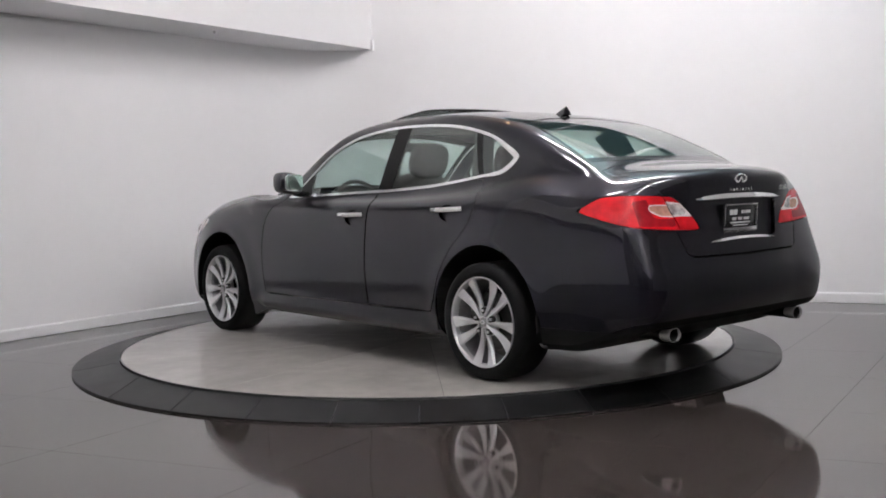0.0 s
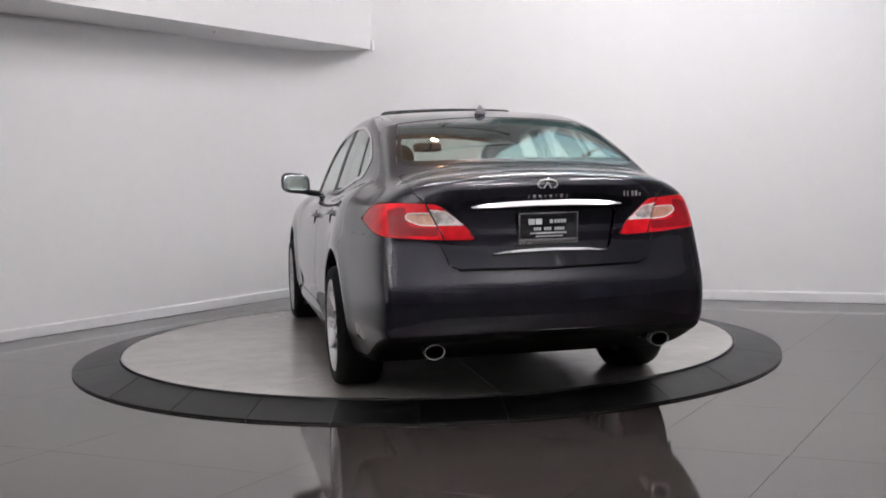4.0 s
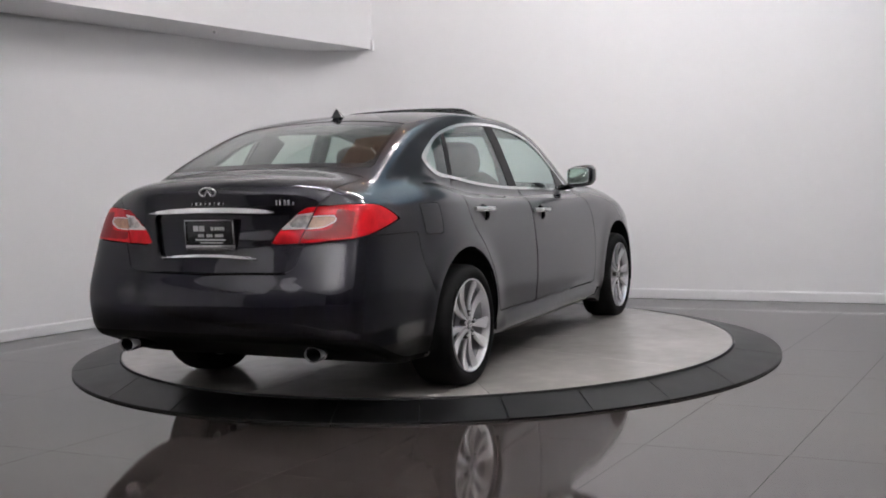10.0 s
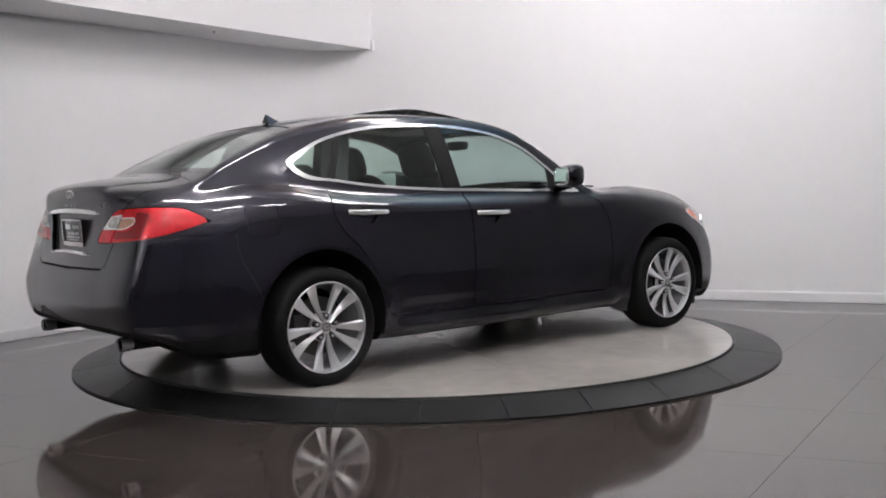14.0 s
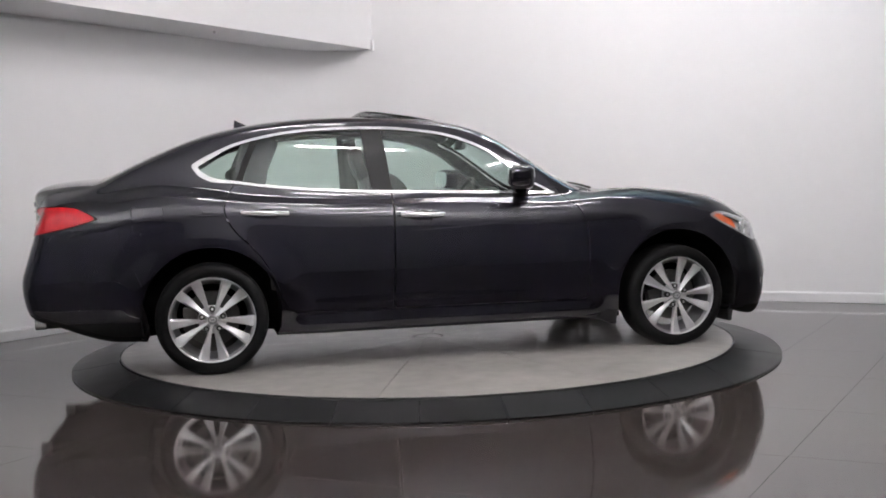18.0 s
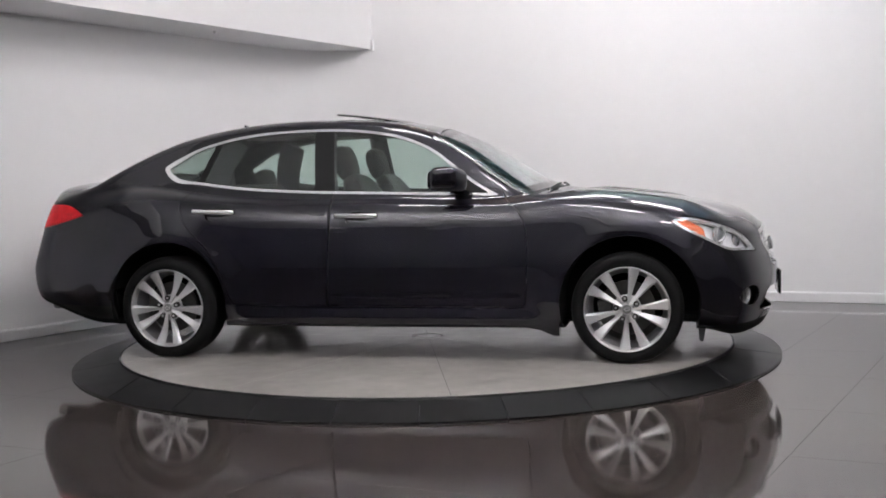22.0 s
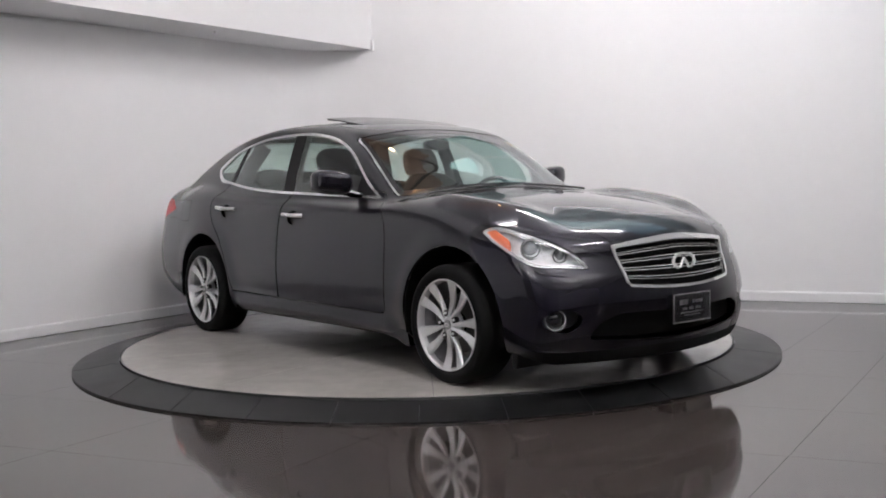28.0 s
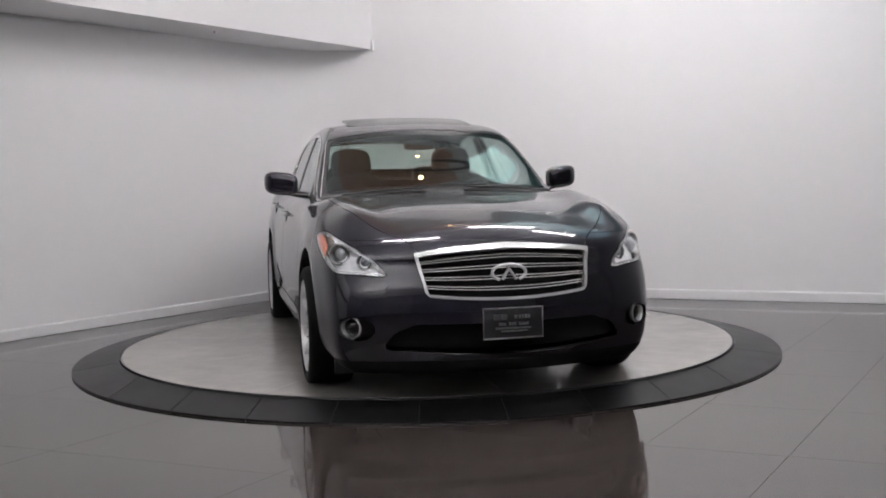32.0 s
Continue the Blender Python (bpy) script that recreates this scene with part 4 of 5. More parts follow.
# lamps
for s, _ in SIDES:
    hl = panel("headlight_housing", head, "reflector", car, s, lift=-0.044, flange=-0.044, label="silver headlight housing behind a clear lens")
    AMBER = lambda p: np.maximum(p[:, 0] - p[:, 1] - 1.045, (p[:, 2] - 0.862) + 0.50 * (p[:, 0] - p[:, 1] - 0.87))
    am, _r = split(head, AMBER)
    panel("side_marker", am, "amber", hl, s, lift=-0.004, flange=0.012, label="orange side marker lens")
    trim_in, rim_out = split(head, lambda p: head_p(p) + 0.016)
    panel("headlight_rim", rim_out, "chrome_bright", hl, s, lift=-0.003, flange=0.02, label="thin chrome rim")
    o = panel("headlight_lens", head, "lens", hl, s, lift=0.0, thick=0.003, label="clear headlight lens")
    o.visible_shadow = False
    for yy, zz, r in ((0.768, 0.732, 0.041), (0.662, 0.694, 0.029)):
        fx = front_x(yy, zz)
        bm = bmesh.new()
        lathe(bm, [(r * 1.18, -0.02), (r * 1.22, 0.0), (r * 1.12, 0.008), (r * 0.98, 0.0), (r * 0.9, -0.02)], 32)
        part("projector_ring", bm, "chrome", hl, m=pose(fx - 0.044, s * yy, zz, 0, 0, -90 + s * 30))
        bm = bmesh.new()
        lathe(bm, [(r * 1.10, -0.016), (r * 1.22, 0.000), (r * 1.34, 0.008), (r * 1.37, 0.006), (r * 1.24, -0.004)], 32)
        part("reflector_bowl", bm, "chrome_bright", hl, m=pose(fx - 0.044, s * yy, zz, 0, 0, -90 + s * 30))
        bm = bmesh.new()
        lathe(bm, [(0.0005, 0.012), (r * 0.35, 0.010), (r * 0.65, 0.002), (r * 0.88, -0.014), (r * 0.9, -0.03)], 28)
        part("projector", bm, "projector", hl, m=pose(fx - 0.040, s * yy, zz, 0, 0, -90 + s * 30))
    # tail lamp: outer piece on the wing, inner piece on the lid
    outer, inner = split(tail, lambda p: -(p[:, 1] - (0.490 + 0.45 * (p[:, 2] - 0.81))), 0.0042)
    base = panel("tail_light_base", tail, "black", car, s, lift=-0.012, flange=0.0)
    WIN = [(0.560, 0.955), (0.478, 0.945), (0.395, 0.877), (0.540, 0.880)]
    WIN2 = rounded([(0.662, 0.942), (0.520, 0.938), (0.500, 0.876), (0.600, 0.881), (0.660, 0.908)], 0.012)
    w1, inner = split(inner, lambda p: poly_sd(p[:, 1], p[:, 2], WIN))
    w2, outer = split(outer, lambda p: np.maximum(poly_sd(p[:, 1], p[:, 2], WIN2), p[:, 0] + 2.2))
    core, outer = split(outer, lambda p: np.maximum(poly_sd(p[:, 1], p[:, 2], [(0.735, 0.958), (0.658, 0.968), (0.645, 0.880), (0.60, 0.872), (0.52, 0.870), (0.515, 0.83), (0.74, 0.84)]), p[:, 0] + 2.2))
    low, inner = split(inner, lambda p: p[:, 2] - 0.8845)
    tl = panel("tail_light", outer, "red", car, s, flange=0.02, label="glossy red tail light with pale window")
    panel("lamp_core", core, "red_deep", tl, s, flange=0.01)
    panel("lid_light", largest(inner), "red", tl, s, flange=0.02)
    panel("lid_light_band", low, "red", tl, s, flange=0.02)
    w1, e1 = split(w1, lambda p: poly_sd(p[:, 1], p[:, 2], WIN) + 0.007)
    w2, e2 = split(w2, lambda p: poly_sd(p[:, 1], p[:, 2], WIN2) + 0.0055)
    panel("reverse_window", w1, "lamp_clear", tl, s, lift=-0.004, flange=0.01, label="silvery reversing light window")
    panel("signal_window", w2, "lamp_amber", tl, s, lift=-0.004, flange=0.01, label="dull amber indicator window")
    for e in (e1, e2):
        panel("window_edge", e, "lamp_edge", tl, s, lift=0.001, flange=0.012, label="pale moulded edge")
    # fog lamp
    fx = front_x(0.748, 0.381)
    fl = panel("fog_light", fog, "black", car, s, lift=-0.07, flange=-0.07, label="round fog light with chrome ring in the bumper")
    bm = bmesh.new()
    lathe(bm, [(0.056, -0.012), (0.057, 0.004), (0.050, 0.008), (0.045, 0.0), (0.044, -0.02)], 36)
    part("fog_ring", bm, "chrome_bright", fl, m=pose(fx - 0.030, s * 0.742, 0.381, 0, 0, -90 + s * 38))
    bm = bmesh.new()
    lathe(bm, [(0.0005, 0.004), (0.025, 0.001), (0.044, -0.012)], 28)
    part("fog_lens", bm, "black_gloss", fl, m=pose(fx - 0.040, s * 0.742, 0.381, 0, 0, -90 + s * 38))

# grille
gr = panel("grille", grille_hole, "under", car, 0, lift=-0.05, flange=-0.05, label="black grille with paired chrome bars")
panel("grille_surround", grille_frame, "chrome_bright", gr, 0, lift=0.005, flange=0.022, label="polished chrome grille surround")
g_top = lambda y: 0.751 - 0.13 * y * y - 0.035 * abs(y)
g_bot = lambda y: 0.526 + 0.15 * y * y
for f in (0.12, 0.185, 0.345, 0.41, 0.57, 0.635, 0.80, 0.865):
    bm = bmesh.new()
    half = 0.424 - 0.040 * f
    path = []
    for k in range(25):
        y = -half + 2 * half * k / 24
        z = g_top(y) * (1 - f) + g_bot(y) * f
        path.append((front_x(y, z) - 0.016, y, z))
    sweep(bm, path, 0.009, 0.0036, 6)
    part("grille_bar", bm, "chrome_bright", gr)
panel("lower_intake", intake, "under", car, 0, lift=-0.05, flange=-0.05, label="black lower air intake")
bm = bmesh.new()
sweep(bm, [(front_x(y, 0.25) - 0.006, y, 0.246 + 0.10 * y * y) for y in [-0.5 + i / 24 for i in range(25)]], 0.012, 0.005, 8)
part("lip_trim", bm, "black_gloss", car)


# badges, drawn as plain shapes
def badge(parent, x, y, z, w, h, facing, tilt=0):
    bm = bmesh.new()
    ring = []
    for k in range(40):
        a = 2 * math.pi * k / 40
        ring.append((0, w * math.cos(a), h * math.sin(a)))
    i0 = next(i for i in range(40) if ring[i][2] < -h * 0.86)
    n = sum(1 for p in ring if p[2] < -h * 0.86)
    path = [ring[(i0 + n + i) % 40] for i in range(40 - n)]
    sweep(bm, path, h * 0.20, h * 0.22, 8, up=(1, 0, 0))
    for sg in (-1, 1):
        sweep(bm, [(0, sg * w * 0.40, -h * 0.86), (0.002, sg * w * 0.22, -h * 0.2), (0.002, 0, h * 0.42)], h * 0.19, h * 0.20, 6, up=(1, 0, 0))
    o = part("emblem", bm, "chrome_bright", parent, "chrome oval emblem", m=pose(x, y, z, 0, tilt, 0 if facing > 0 else 180))
    return o


badge(gr, front_x(0, 0.636) + 0.004, 0, 0.636, 0.084, 0.040, 1, -8)
badge(car, rear_x(0, 1.055) - 0.004, 0, 1.055, 0.047, 0.022, -1, 5)
# two lines of raised letters, kept as plain bars
for k in range(8):
    yy = (3.5 - k) * 0.0262
    bm = bmesh.new()
    box(bm, -0.003, 0.002, -0.0065 if k not in (0, 3, 5, 7) else -0.0022, 0.0065 if k not in (0, 3, 5, 7) else 0.0022, -0.0075, 0.0075, 0.001)
    part("raised_letter", bm, "chrome", car, m=pose(rear_x(yy, 1.000) - 0.002, yy, 1.000, 0, -4, 0))
for k, wd in enumerate((0.0035, 0.0035, 0.0055, 0.0055, 0.0040)):
    yy = -0.380 - (0.0, 0.018, 0.043, 0.062, 0.083)[k]
    bm = bmesh.new()
    hh = 0.0125 if k < 4 else 0.008
    box(bm, -0.003, 0.002, -wd, wd, -hh, hh, 0.0015)
    part("raised_letter", bm, "chrome_bright", car, m=pose(rear_x(yy, 1.004) - 0.002, yy, 1.002 - (0.0125 - hh), 0, -4, 0))

# chrome bars on the boot lid
for half, z0, hh in ((0.362, 0.966, 0.0128), (0.275, 0.752, 0.0066)):
    bm = bmesh.new()
    rows = []
    for k in range(31):
        y = -half + 2 * half * k / 30
        e = hh * (1 - 0.75 * abs(y / half) ** 5)
        z = z0 - 0.012 * (y / half) ** 2 + 0.004
        x = rear_x(y, z)
        rows.append([bm.verts.new((x + dx, y, z + dz)) for dx, dz in ((0.014, -e), (-0.012, -e), (-0.0165, -e * 0.75), (-0.004, e), (0.014, e))])
    for a, b in zip(rows, rows[1:]):
        for i in range(5):
            bm.faces.new((a[i], a[(i + 1) % 5], b[(i + 1) % 5], b[i]))
    bm.faces.new(rows[0])
    bm.faces.new(rows[-1][::-1])
    part("boot_trim", bm, "chrome_bright", car, "polished chrome strip")


# number plates with a dealer's frame; their writing is kept as plain bars
def plate(x, z, facing, w, h, tilt, ink="plate_print"):
    low = 0.024 if facing < 0 else 0.008
    bm = bmesh.new()
    box(bm, -0.008, 0.0, -w / 2, w / 2, -h / 2, h / 2, 0.003)
    p = part("licence_plate", bm, "plate", car, "black dealer plate in a silver frame", m=pose(x, 0, z, 0, tilt, 0 if facing > 0 else 180))
    for y0, y1, z0, z1 in ((-w / 2, w / 2, h / 2 - 0.009, h / 2), (-w / 2, w / 2, -h / 2, -h / 2 + low), (-w / 2, -w / 2 + 0.007, -h / 2 + low, h / 2 - 0.009), (w / 2 - 0.007, w / 2, -h / 2 + low, h / 2 - 0.009)):
        bm = bmesh.new()
        box(bm, -0.004, 0.006, y0, y1, z0, z1, 0.002)
        part("frame_bar", bm, "plate_ink", p)
    rows = [(0.030, 0.026, [(-0.085, 0.030), (-0.050, 0.030), (0.010, 0.014), (0.030, 0.010), (0.045, 0.010), (0.060, 0.010), (0.075, 0.012)]),
            (-0.004, 0.014, [(-0.070 + 0.0125 * k, 0.0085) for k in range(12) if k not in (3, 7)]),
            (-0.024, 0.008, [(-0.088 + 0.0105 * k, 0.0075) for k in range(17)]),
            (-0.038, 0.006, [(-0.060 + 0.0120 * k, 0.0085) for k in range(11)])]
    for zz, bh, marks in rows:
        for y, bw in marks:
            bm = bmesh.new()
            hh = bh * (0.62 if bw in (0.010, 0.012, 0.014) and bh > 0.02 else 1.0)
            box(bm, -0.001, 0.0016, y - bw / 2 + 0.005, y + bw / 2 + 0.005, zz - hh / 2, zz + hh / 2)
            part("print_mark", bm, ink, p, smooth=False)
    return p


plate(rear_x(0, 0.853) + 0.006, 0.854, -1, 0.288, 0.145, 4)
plate(front_x(0, 0.40) + 0.010, 0.398, 1, 0.30, 0.152, 0, "plate_dim")

# door handles
for (dn, s), door in doors.items():
    x0, x1, z0, z1 = (-0.322, -0.060, 0.884, 0.879) if dn == "front_door" else (-1.264, -0.992, 0.925, 0.915)
    bm = bmesh.new()
    path = []
    for k in range(13):
        t = k / 12
        x, z = x0 + (x1 - x0) * t, z0 + (z1 - z0) * t
        path.append((x, (side_y(x, z) + 0.006 + 0.032 * math.sin(math.pi * t) ** 0.6) * s, z))
    sweep(bm, path, 0.009, 0.0135, 10)
    part("door_handle", bm, "chrome_bright", door, "chrome handle")

# door mirrors
for s, _ in SIDES:
    bm = bmesh.new()
    blob(bm, (0, 0, 0), (0.088, 0.104, 0.073), 3.4)
    for v in bm.verts:
        if v.co.x < 0:
            v.co.x *= 0.90
        v.co.x -= 0.05 * (v.co.y * s) / 0.112 * 0.7
        v.co.z += 0.012 * (v.co.y * s) / 0.112
    mr = part("door_mirror", bm, "paint", car, "body-coloured door mirror", m=pose(0.41, s * 0.932, 1.087))
    bm = bmesh.new()
    blob(bm, (0, 0, 0), (0.006, 0.090, 0.059), 4)
    part("mirror_glass", bm, "mirror", mr, "mirror glass", m=pose(-0.080, 0, 0, 0, 0, s * 17))
    bm = bmesh.new()
    sweep(bm, [(0.055, -s * 0.165, -0.078), (0.045, -s * 0.11, -0.070), (0.030, -s * 0.05, -0.054)], 0.050, 0.022, 12)
    part("mirror_stalk", bm, "black_gloss", mr)

# fin aerial, exhausts, wipers
bm = bmesh.new()
fin = []
for k in range(9):
    t = k / 8
    fin.append((-0.05 + 0.14 * t, 0.031 * (1 - t) ** 0.6 + 0.003, 0.040 * (1 - t) ** 1.1))
rows = [[bm.verts.new(q) for q in ((x, w, -0.012), (x, w * 0.5, h * 0.5), (x, 0.0015, h), (x, -0.0015, h), (x, -w * 0.5, h * 0.5), (x, -w, -0.012))] for x, w, h in fin]
for a, b in zip(rows, rows[1:]):
    for i in range(5):
        bm.faces.new((a[i], a[i + 1], b[i + 1], b[i]))
bm.faces.new(rows[0])
roof_z = lambda x, y: float(ray_skin((x, y, 1.8), (0, 0, -1))[2])
part("fin_aerial", bm, "paint", car, m=pose(-1.215, 0, roof_z(-1.2, 0), 0, 9))
for s, _ in SIDES:
    bm = bmesh.new()
    for row in lathe(bm, [(0.90, 0.165), (0.98, 0.175), (1.0, 0.22), (0.98, 0.227), (0.92, 0.227), (0.88, 0.215)], 32):
        for v in row:
            v.co.x *= 0.048
            v.co.z *= 0.036
    tip = part("exhaust_tip", bm, "chrome_bright", car, "oval chrome exhaust tip", m=pose(-2.233, s * 0.550, 0.303, 0, 0, 90))
    bm = bmesh.new()
    for row in lathe(bm, [(0.88, 0.214), (0.86, 0.03), (0.001, 0.02), (0.001, 0.0), (0.88, 0.0), (0.90, 0.166)], 32):
        for v in row:
            v.co.x *= 0.048
            v.co.z *= 0.036
    part("exhaust_pipe", bm, "under", tip, "plain black pipe")
for s, x0, ln in ((1, 0.98, 0.55), (-1, 0.98, 0.50)):
    bm = bmesh.new()
    path = [(0.985 - 0.02 * t * t, s * 0.10 + s * 0.02 + ln * t * s, 0.0) for t in [i / 10 for i in range(11)]]
    path = [(x, y, roof_z(x, y) + 0.012) for x, y, z in path]
    sweep(bm, path, 0.009, 0.007, 6)
    part("wiper", bm, "black", car, "black wiper blade")


# ---- wheels ----
def build_wheel():
    bm = bmesh.new()
    # barrel and outer lip, outboard towards +y
    lathe(bm, [(0.238, -0.040), (0.238, -0.012), (0.2465, -0.006), (0.2480, 0.002), (0.2455, 0.0045), (0.2400, 0.002), (0.2365, -0.005), (0.2335, -0.018), (0.2300, -0.036)], 64)
    rim = mesh_object("wheel", bm, "alloy")
    bm = bmesh.new()
    lathe(bm, [(0.226, -0.205), (0.234, -0.19), (0.212, -0.17), (0.208, -0.08), (0.230, -0.037), (0.228, -0.036), (0.205, -0.08), (0.205, -0.17)], 64)
    part("barrel", bm, "barrel", rim, "shaded inner rim barrel")
    rim["label"] = "ten-spoke silver alloy wheel"
    bm = bmesh.new()
    lathe(bm, [(0.2455, -0.215), (0.262, -0.232), (0.290, -0.236), (0.310, -0.226), (0.321, -0.205), (0.3245, -0.170), (0.3250, -0.112), (0.3245, -0.055), (0.321, -0.022), (0.310, -0.001), (0.292, 0.009), (0.275, 0.0105), (0.262, 0.007), (0.252, 0.001), (0.2455, -0.006)], 80)
    for v in bm.verts:
        v.co.z = max(v.co.z, -HUB_Z + 0.0005)
    part("tyre", bm, "tyre", rim, "black tyre")
    for k in range(5):
        for sd in (-1, 1):
            bm = bmesh.new()
            rows = []
            for i in range(11):
                t = i / 10
                r = 0.034 + (0.2405 - 0.034) * t
                hw = 0.0070 + 0.0205 * t + 0.006 * t * t
                y = -0.010 - 0.016 * math.sin(math.pi * min(t * 1.02, 1)) + 0.007 * t
                d = 0.024 - 0.010 * t
                rows.append([bm.verts.new(q) for q in ((r, y - d, -hw * 0.85), (r, y - 0.007, -hw), (r, y - 0.002 - (0.006 if sd > 0 else 0.0) * t, -hw * 0.90), (r, y + 0.0045 * (1 - 0.4 * t), sd * hw * 0.52), (r, y - 0.002 - (0.006 if sd < 0 else 0.0) * t, hw * 0.90), (r, y - 0.007, hw), (r, y - d, hw * 0.85))])
            for a, b in zip(rows, rows[1:]):
                for i in range(7):
                    bm.faces.new((a[i], a[(i + 1) % 7], b[(i + 1) % 7], b[i]))
            part("spoke", bm, "alloy", rim, m=Matrix.Rotation(radians(-(54 + 72 * k + sd * 14.2)), 4, "Y"))
    bm = bmesh.new()
    lathe(bm, [(0.082, -0.060), (0.082, -0.040), (0.074, -0.036), (0.046, -0.034), (0.036, -0.016), (0.024, -0.013)], 40)
    part("hub", bm, "alloy", rim)
    bm = bmesh.new()
    lathe(bm, [(0.0005, -0.005), (0.018, -0.0055), (0.0255, -0.007), (0.027, -0.014)], 32)
    cap = part("centre_cap", bm, "barrel", rim, "grey centre cap with a raised oval emblem")
    bm = bmesh.new()
    sweep(bm, [(0.0155 * math.cos(a), -0.0042, 0.0085 * math.sin(a)) for a in (i * math.pi / 12 for i in range(24))], 0.0022, 0.0022, 6, up=(0, 1, 0), closed=True)
    part("emblem", bm, "alloy", cap)
    for k in range(5):
        bm = bmesh.new()
        lathe(bm, [(0.0165, -0.034), (0.0165, -0.0095), (0.0140, -0.0085), (0.0105, -0.012), (0.0005, -0.012)], 16)
        a = radians(72 * k + 18)
        nut = part("wheel_nut", bm, "alloy_dark", rim, "dark-ringed wheel nut", m=pose(0.063 * math.cos(a), 0, 0.063 * math.sin(a)))
        bm = bmesh.new()
        lathe(bm, [(0.0085, -0.013), (0.0085, -0.006), (0.0065, -0.003), (0.0005, -0.003)], 6)
        part("nut_head", bm, "alloy", nut)
    bm = bmesh.new()
    lathe(bm, [(0.06, -0.095), (0.160, -0.095), (0.160, -0.115), (0.06, -0.115)], 48)
    part("brake_disc", bm, "alloy_dark", rim, "bare steel brake disc")
    bm = bmesh.new()
    box(bm, 0.085, 0.165, -0.135, -0.068, -0.07, 0.07, 0.012)
    part("brake_caliper", bm, "alloy_dark", rim)
    return rim


wheel = build_wheel()
wheel.parent = car
wheel.matrix_basis = pose(AXLE - 0.012, 0.902, HUB_Z)
for x, s in ((-AXLE, 1), (AXLE - 0.012, -1), (-AXLE, -1)):
    w = copy_thing(wheel, pose(x, s * 0.902, HUB_Z, 0, 0, 0 if s > 0 else 180) @ Matrix.Rotation(radians(11 if x > 0 else 0), 4, "Y"))

# the sill's flare behind each front wheel
for s, _ in SIDES:
    bm = bmesh.new()
    outline = [(0.62, 0.222), (0.80, 0.208), (0.93, 0.185), (1.005, 0.152), (1.042, 0.150), (1.046, 0.290), (0.90, 0.290), (0.62, 0.250)]
    inner = [bm.verts.new((x, s * 0.775, z)) for x, z in outline]
    outer = [bm.verts.new((x, s * (side_y(min(x, 0.95), max(z, 0.24)) - 0.006 - 0.10 * max(0.24 - z, 0)), z)) for x, z in outline]
    bm.faces.new(inner)
    bm.faces.new(outer[::-1])
    for i in range(len(outline)):
        j = (i + 1) % len(outline)
        bm.faces.new((inner[i], outer[i], outer[j], inner[j]))
    part("sill_flare", bm, "paint", car)

# splash guards behind the rear wheels and small deflectors before the front wheels
for s, _ in SIDES:
    for name, outline, y0, y1, tuck in (("splash_guard", [(-1.835, 0.430), (-1.812, 0.340), (-1.800, 0.250), (-1.818, 0.205), (-1.850, 0.205), (-1.892, 0.290), (-1.885, 0.430)], 0.70, None, 0.012),
                                        ("wheel_deflector", [(1.838, 0.215), (1.846, 0.118), (1.868, 0.118), (1.884, 0.215)], 0.56, 0.80, 0.0)):
        bm = bmesh.new()
        inner = [bm.verts.new((x, s * y0, z)) for x, z in outline]
        outer = [bm.verts.new((x, s * (y1 or side_y(x, max(z, 0.26)) - tuck - 0.25 * max(0.27 - z, 0)), z)) for x, z in outline]
        bm.faces.new(inner)
        bm.faces.new(outer[::-1])
        for i in range(len(outline)):
            j = (i + 1) % len(outline)
            bm.faces.new((inner[i], outer[i], outer[j], inner[j]))
        bmesh.ops.bevel(bm, geom=list(bm.edges), offset=0.004, segments=2, affect="EDGES")
        part(name, bm, "black_gloss" if tuck else "black", car)

# wheel wells and floor pan
for ax in (-AXLE, AXLE):
    for s, _ in SIDES:
        bm = bmesh.new()
        rows = []
        for k in range(25):
            a = math.pi * k / 24 * 1.16 - 0.08 * math.pi
            rows.append([bm.verts.new((ax + 0.402 * math.cos(a), s * y, 0.335 + 0.402 * math.sin(a))) for y in (0.52, 0.885)])
        for a, b in zip(rows, rows[1:]):
            bm.faces.new((a[0], a[1], b[1], b[0]))
        bm.faces.new([r[0] for r in rows])
        part("wheel_liner", bm, "under", car, smooth=False)
bm = bmesh.new()
box(bm, -1.95, 2.05, -0.60, 0.60, 0.215, 0.26, 0.01)
box(bm, -1.02, 1.02, -0.80, 0.80, 0.21, 0.26, 0.01)
part("floor_pan", bm, "under", car)
bm = bmesh.new()
box(bm, 1.02, 2.15, -0.50, 0.50, 0.26, 0.66, 0.03)
part("engine_tray", bm, "under", car)

# ---- cabin ----
def seat(y):
    st = None
    bm = bmesh.new()
    blob(bm, (0, 0, 0), (0.27, 0.255, 0.085), 4)
    st = part("front_seat", bm, "leather", car, "dark leather front seat", m=pose(0.08, y, 0.50, 0, -6, 0))
    back = pose(-0.25, 0, 0.33, 0, -20, 0)
    bm = bmesh.new()
    blob(bm, (0, 0, 0), (0.078, 0.26, 0.36), 3.6)
    for v in bm.verts:
        v.co.x += 0.035 * (v.co.y / 0.25) ** 2
        v.co.y *= 1 - 0.12 * max(v.co.z / 0.34, 0) ** 2
    part("backrest", bm, "leather", st, m=back)
    bm = bmesh.new()
    blob(bm, (0, 0, 0), (0.058, 0.145, 0.115), 3.0)
    part("headrest", bm, "leather", st, m=pose(-0.40, 0, 0.755, 0, -10, 0))
    return st


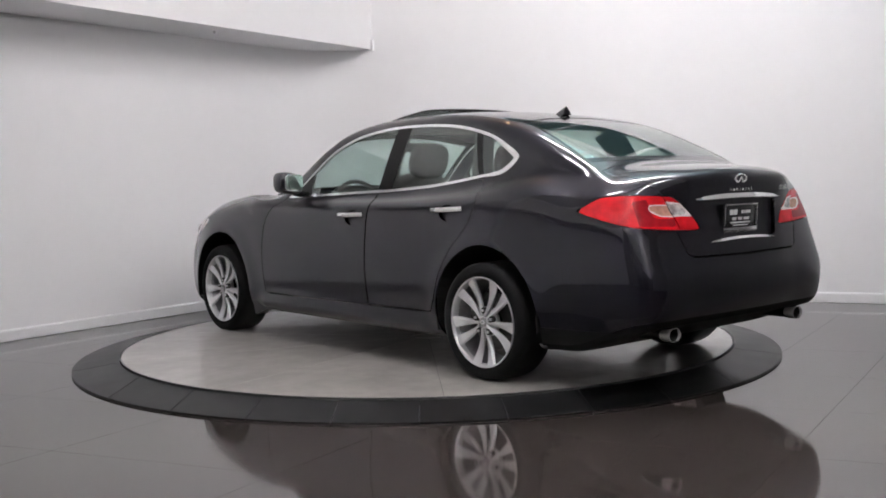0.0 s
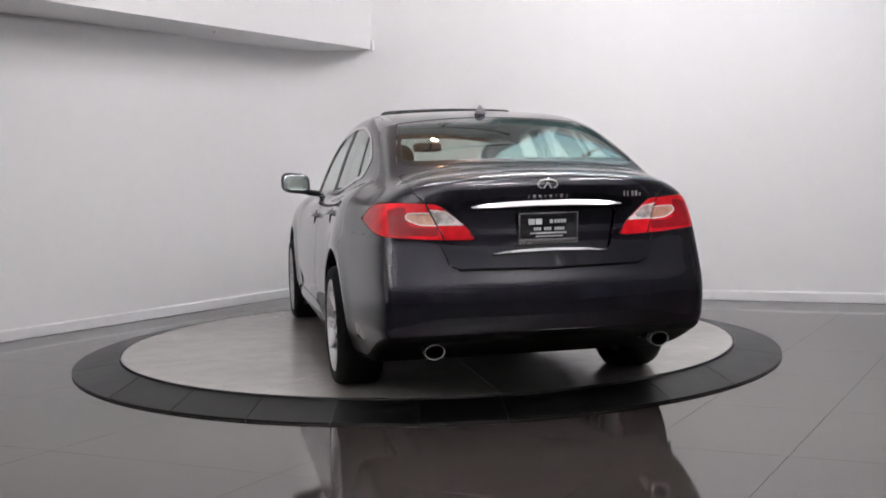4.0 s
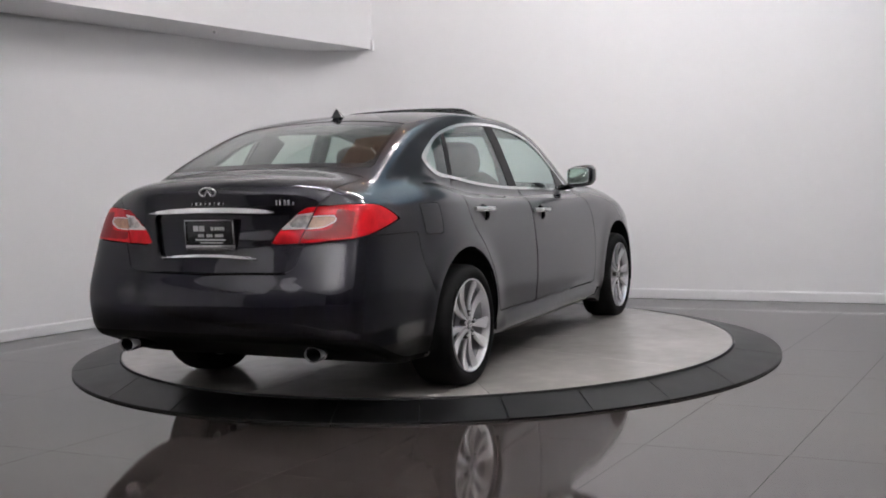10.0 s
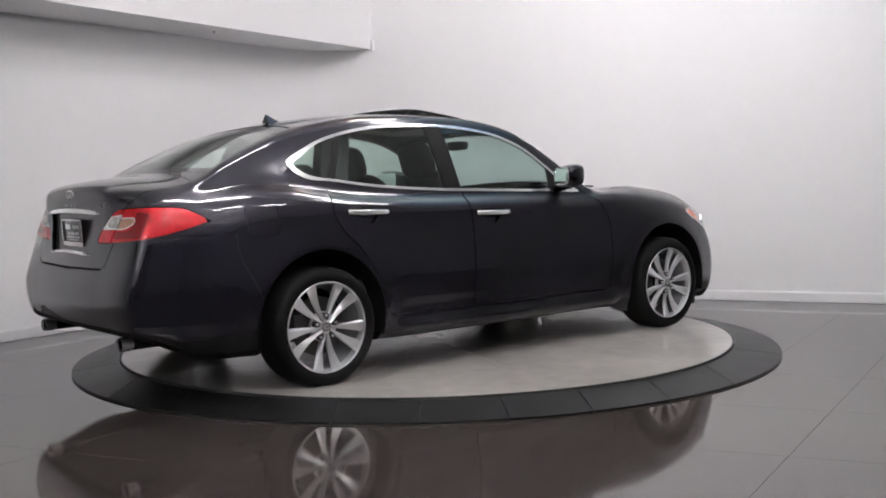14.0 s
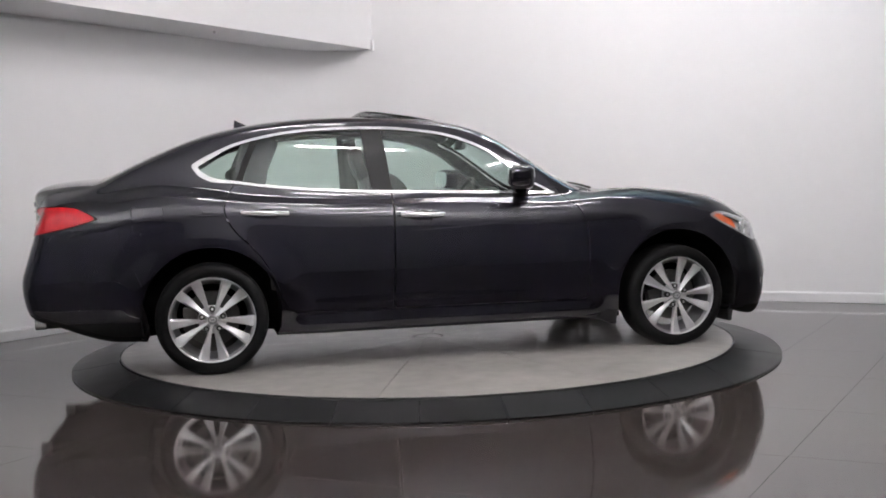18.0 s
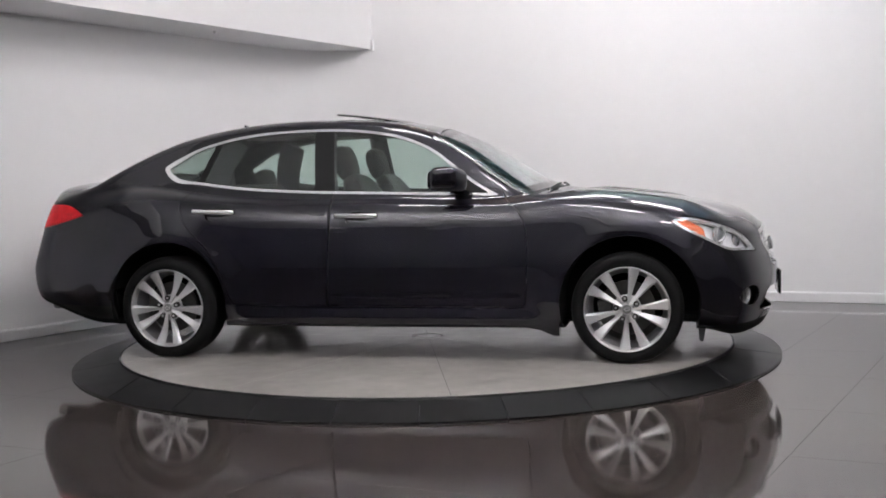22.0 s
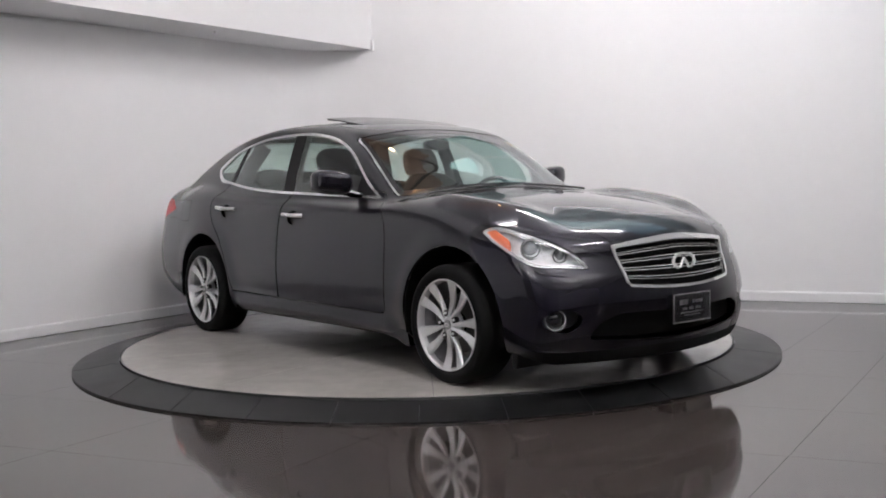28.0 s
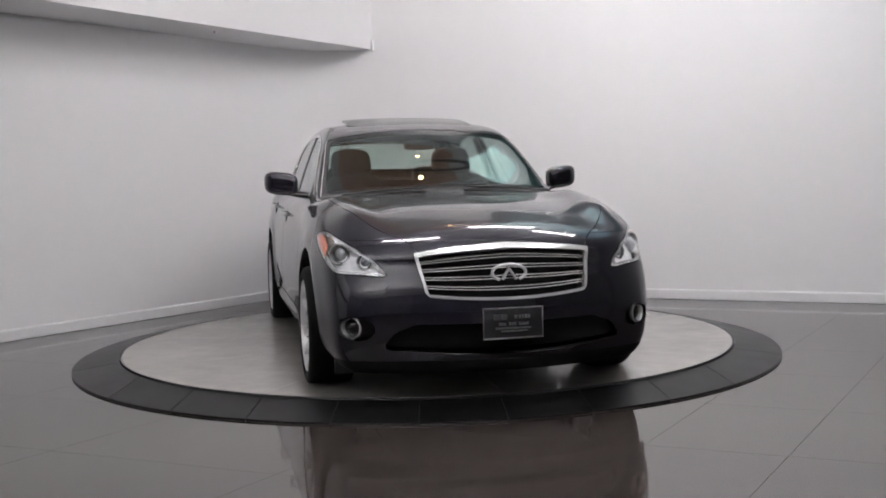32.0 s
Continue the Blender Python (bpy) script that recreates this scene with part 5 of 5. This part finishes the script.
seat(0.37)
seat(-0.37)
bm = bmesh.new()
blob(bm, (-0.80, 0, 0.47), (0.27, 0.66, 0.11), 5)
bench = part("rear_seat", bm, "leather", car, "dark leather rear bench")
bm = bmesh.new()
blob(bm, (0, 0, 0), (0.085, 0.66, 0.33), 5, m=pose(-1.13, 0, 0.77, 0, -24, 0))
part("backrest", bm, "leather", bench)
for y in (-0.38, 0.38):
    bm = bmesh.new()
    blob(bm, (0, 0, 0), (0.05, 0.13, 0.07), 3)
    part("headrest", bm, "leather", bench, m=pose(-1.27, y, 1.125, 0, -15, 0))
bm = bmesh.new()
box(bm, -1.92, -1.26, -0.56, 0.56, 1.035, 1.075, 0.015)
part("parcel_shelf", bm, "dash", car)
bm = bmesh.new()
blob(bm, (0.78, 0, 0.82), (0.30, 0.68, 0.165), 5)
dash = part("dashboard", bm, "dash", car, "dark padded dashboard")
bm = bmesh.new()
blob(bm, (0.55, 0.37, 0.975), (0.09, 0.17, 0.04), 3)
part("instrument_hood", bm, "dash", dash)
bm = bmesh.new()
sweep(bm, [(0.0, 0.185 * math.cos(2 * math.pi * k / 36), 0.185 * math.sin(2 * math.pi * k / 36)) for k in range(36)], 0.015, 0.015, 8, up=(1, 0, 0), closed=True)
sw = part("steering_wheel", bm, "dash", car, "dark leather steering wheel", m=pose(0.36, 0.37, 0.92, 0, 24, 0))
bm = bmesh.new()
blob(bm, (0.01, 0, 0), (0.03, 0.075, 0.06), 3)
part("horn_pad", bm, "dash", sw)
for a in (0, 180, 270):
    bm = bmesh.new()
    sweep(bm, [(0.005, 0.05, 0), (0.0, 0.18, 0)], 0.02, 0.008, 6, up=(1, 0, 0))
    part("spoke", bm, "dash", sw, m=Matrix.Rotation(radians(a), 4, "X"))
bm = bmesh.new()
blob(bm, (0, 0, 0), (0.020, 0.105, 0.032), 4)
part("rear_view_mirror", bm, "dash", car, m=pose(0.26, 0, 1.318, 0, 12, 0))
bm = bmesh.new()
blob(bm, (0.25, 0, 0.56), (0.62, 0.12, 0.16), 5)
part("centre_console", bm, "dash", car)
panel("headliner", roof, "trim_beige", car, 0, lift=-0.03, flange=0.0, label="pale fabric headlining")
for s, _ in SIDES:
    panel("rail_lining", rails, "trim_beige", car, s, lift=-0.02, flange=0.0)
    bm = bmesh.new()
    box(bm, -0.36, 0.70, 0.690, 0.745, 0.30, 0.965, 0.02)
    part("door_lining", bm, "trim_beige", doors["front_door", s], m=Matrix.Diagonal((1, s, 1, 1)))
    bm = bmesh.new()
    box(bm, -1.10, -0.40, 0.680, 0.735, 0.45, 0.975, 0.02)
    part("door_lining", bm, "trim_beige", doors["rear_door", s], m=Matrix.Diagonal((1, s, 1, 1)))
    bm = bmesh.new()
    sweep(bm, [(-0.40, s * 0.695, 0.95), (-0.420, s * 0.645, 1.2), (-0.435, s * 0.565, 1.39)], 0.05, 0.016, 8, up=(0, 1, 0))
    part("pillar_lining", bm, "dash", car)
    bm = bmesh.new()
    sweep(bm, [(-1.215, s * 0.665, 1.03), (-1.18, s * 0.615, 1.20), (-1.10, s * 0.525, 1.37)], 0.095, 0.016, 8, up=(0, 1, 0))
    part("quarter_lining", bm, "dash", car)


# ---- the turn of the car and the disc ----
TURN = [(0.0, 129.26), (0.5, 125.93), (1.0, 122.60), (1.5, 119.26), (2.0, 115.74), (2.5, 112.18), (3.0, 108.56), (3.5, 105.01), (4.5, 97.95), (5.5, 91.07), (6.0, 87.73), (6.5, 84.48), (7.0, 81.30), (7.5, 78.13), (8.0, 74.95),
        (8.5, 71.86), (9.0, 69.03), (9.5, 66.56), (10.0, 63.81), (10.5, 60.83), (11.0, 57.65), (11.5, 54.38), (12.0, 51.16), (12.5, 48.00), (13.0, 44.90), (13.5, 41.75), (14.0, 38.53), (14.5, 35.26), (15.5, 28.52), (16.5, 21.82)]
TURN += [(17.0, 18.46), (17.5, 15.12), (18.0, 11.79), (18.5, 8.50), (19.0, 5.29), (19.5, 2.16), (20.0, -0.96), (20.5, -4.10), (21.0, -7.28), (21.5, -10.50), (22.0, -13.77), (22.5, -17.04), (23.0, -20.28), (23.5, -23.44), (24.0, -26.50),
         (24.5, -29.57), (25.0, -32.67), (25.5, -35.84), (26.5, -42.43), (27.5, -48.99), (28.0, -52.23), (28.5, -55.43), (29.0, -58.60), (29.5, -61.80), (30.0, -65.07), (30.5, -68.31), (31.0, -71.54), (31.5, -74.78), (32.0, -78.06)]


def motions():
    off = Matrix.Translation((-0.0170, -0.0780, Z_TOP))
    walk(car, [(t, pose(0, 0, 0, 0, 0, a) @ off) for t, a in TURN])
    walk(turntable, [(t, pose(0, 0, 0, 0, 0, a)) for t, a in TURN])


motions()
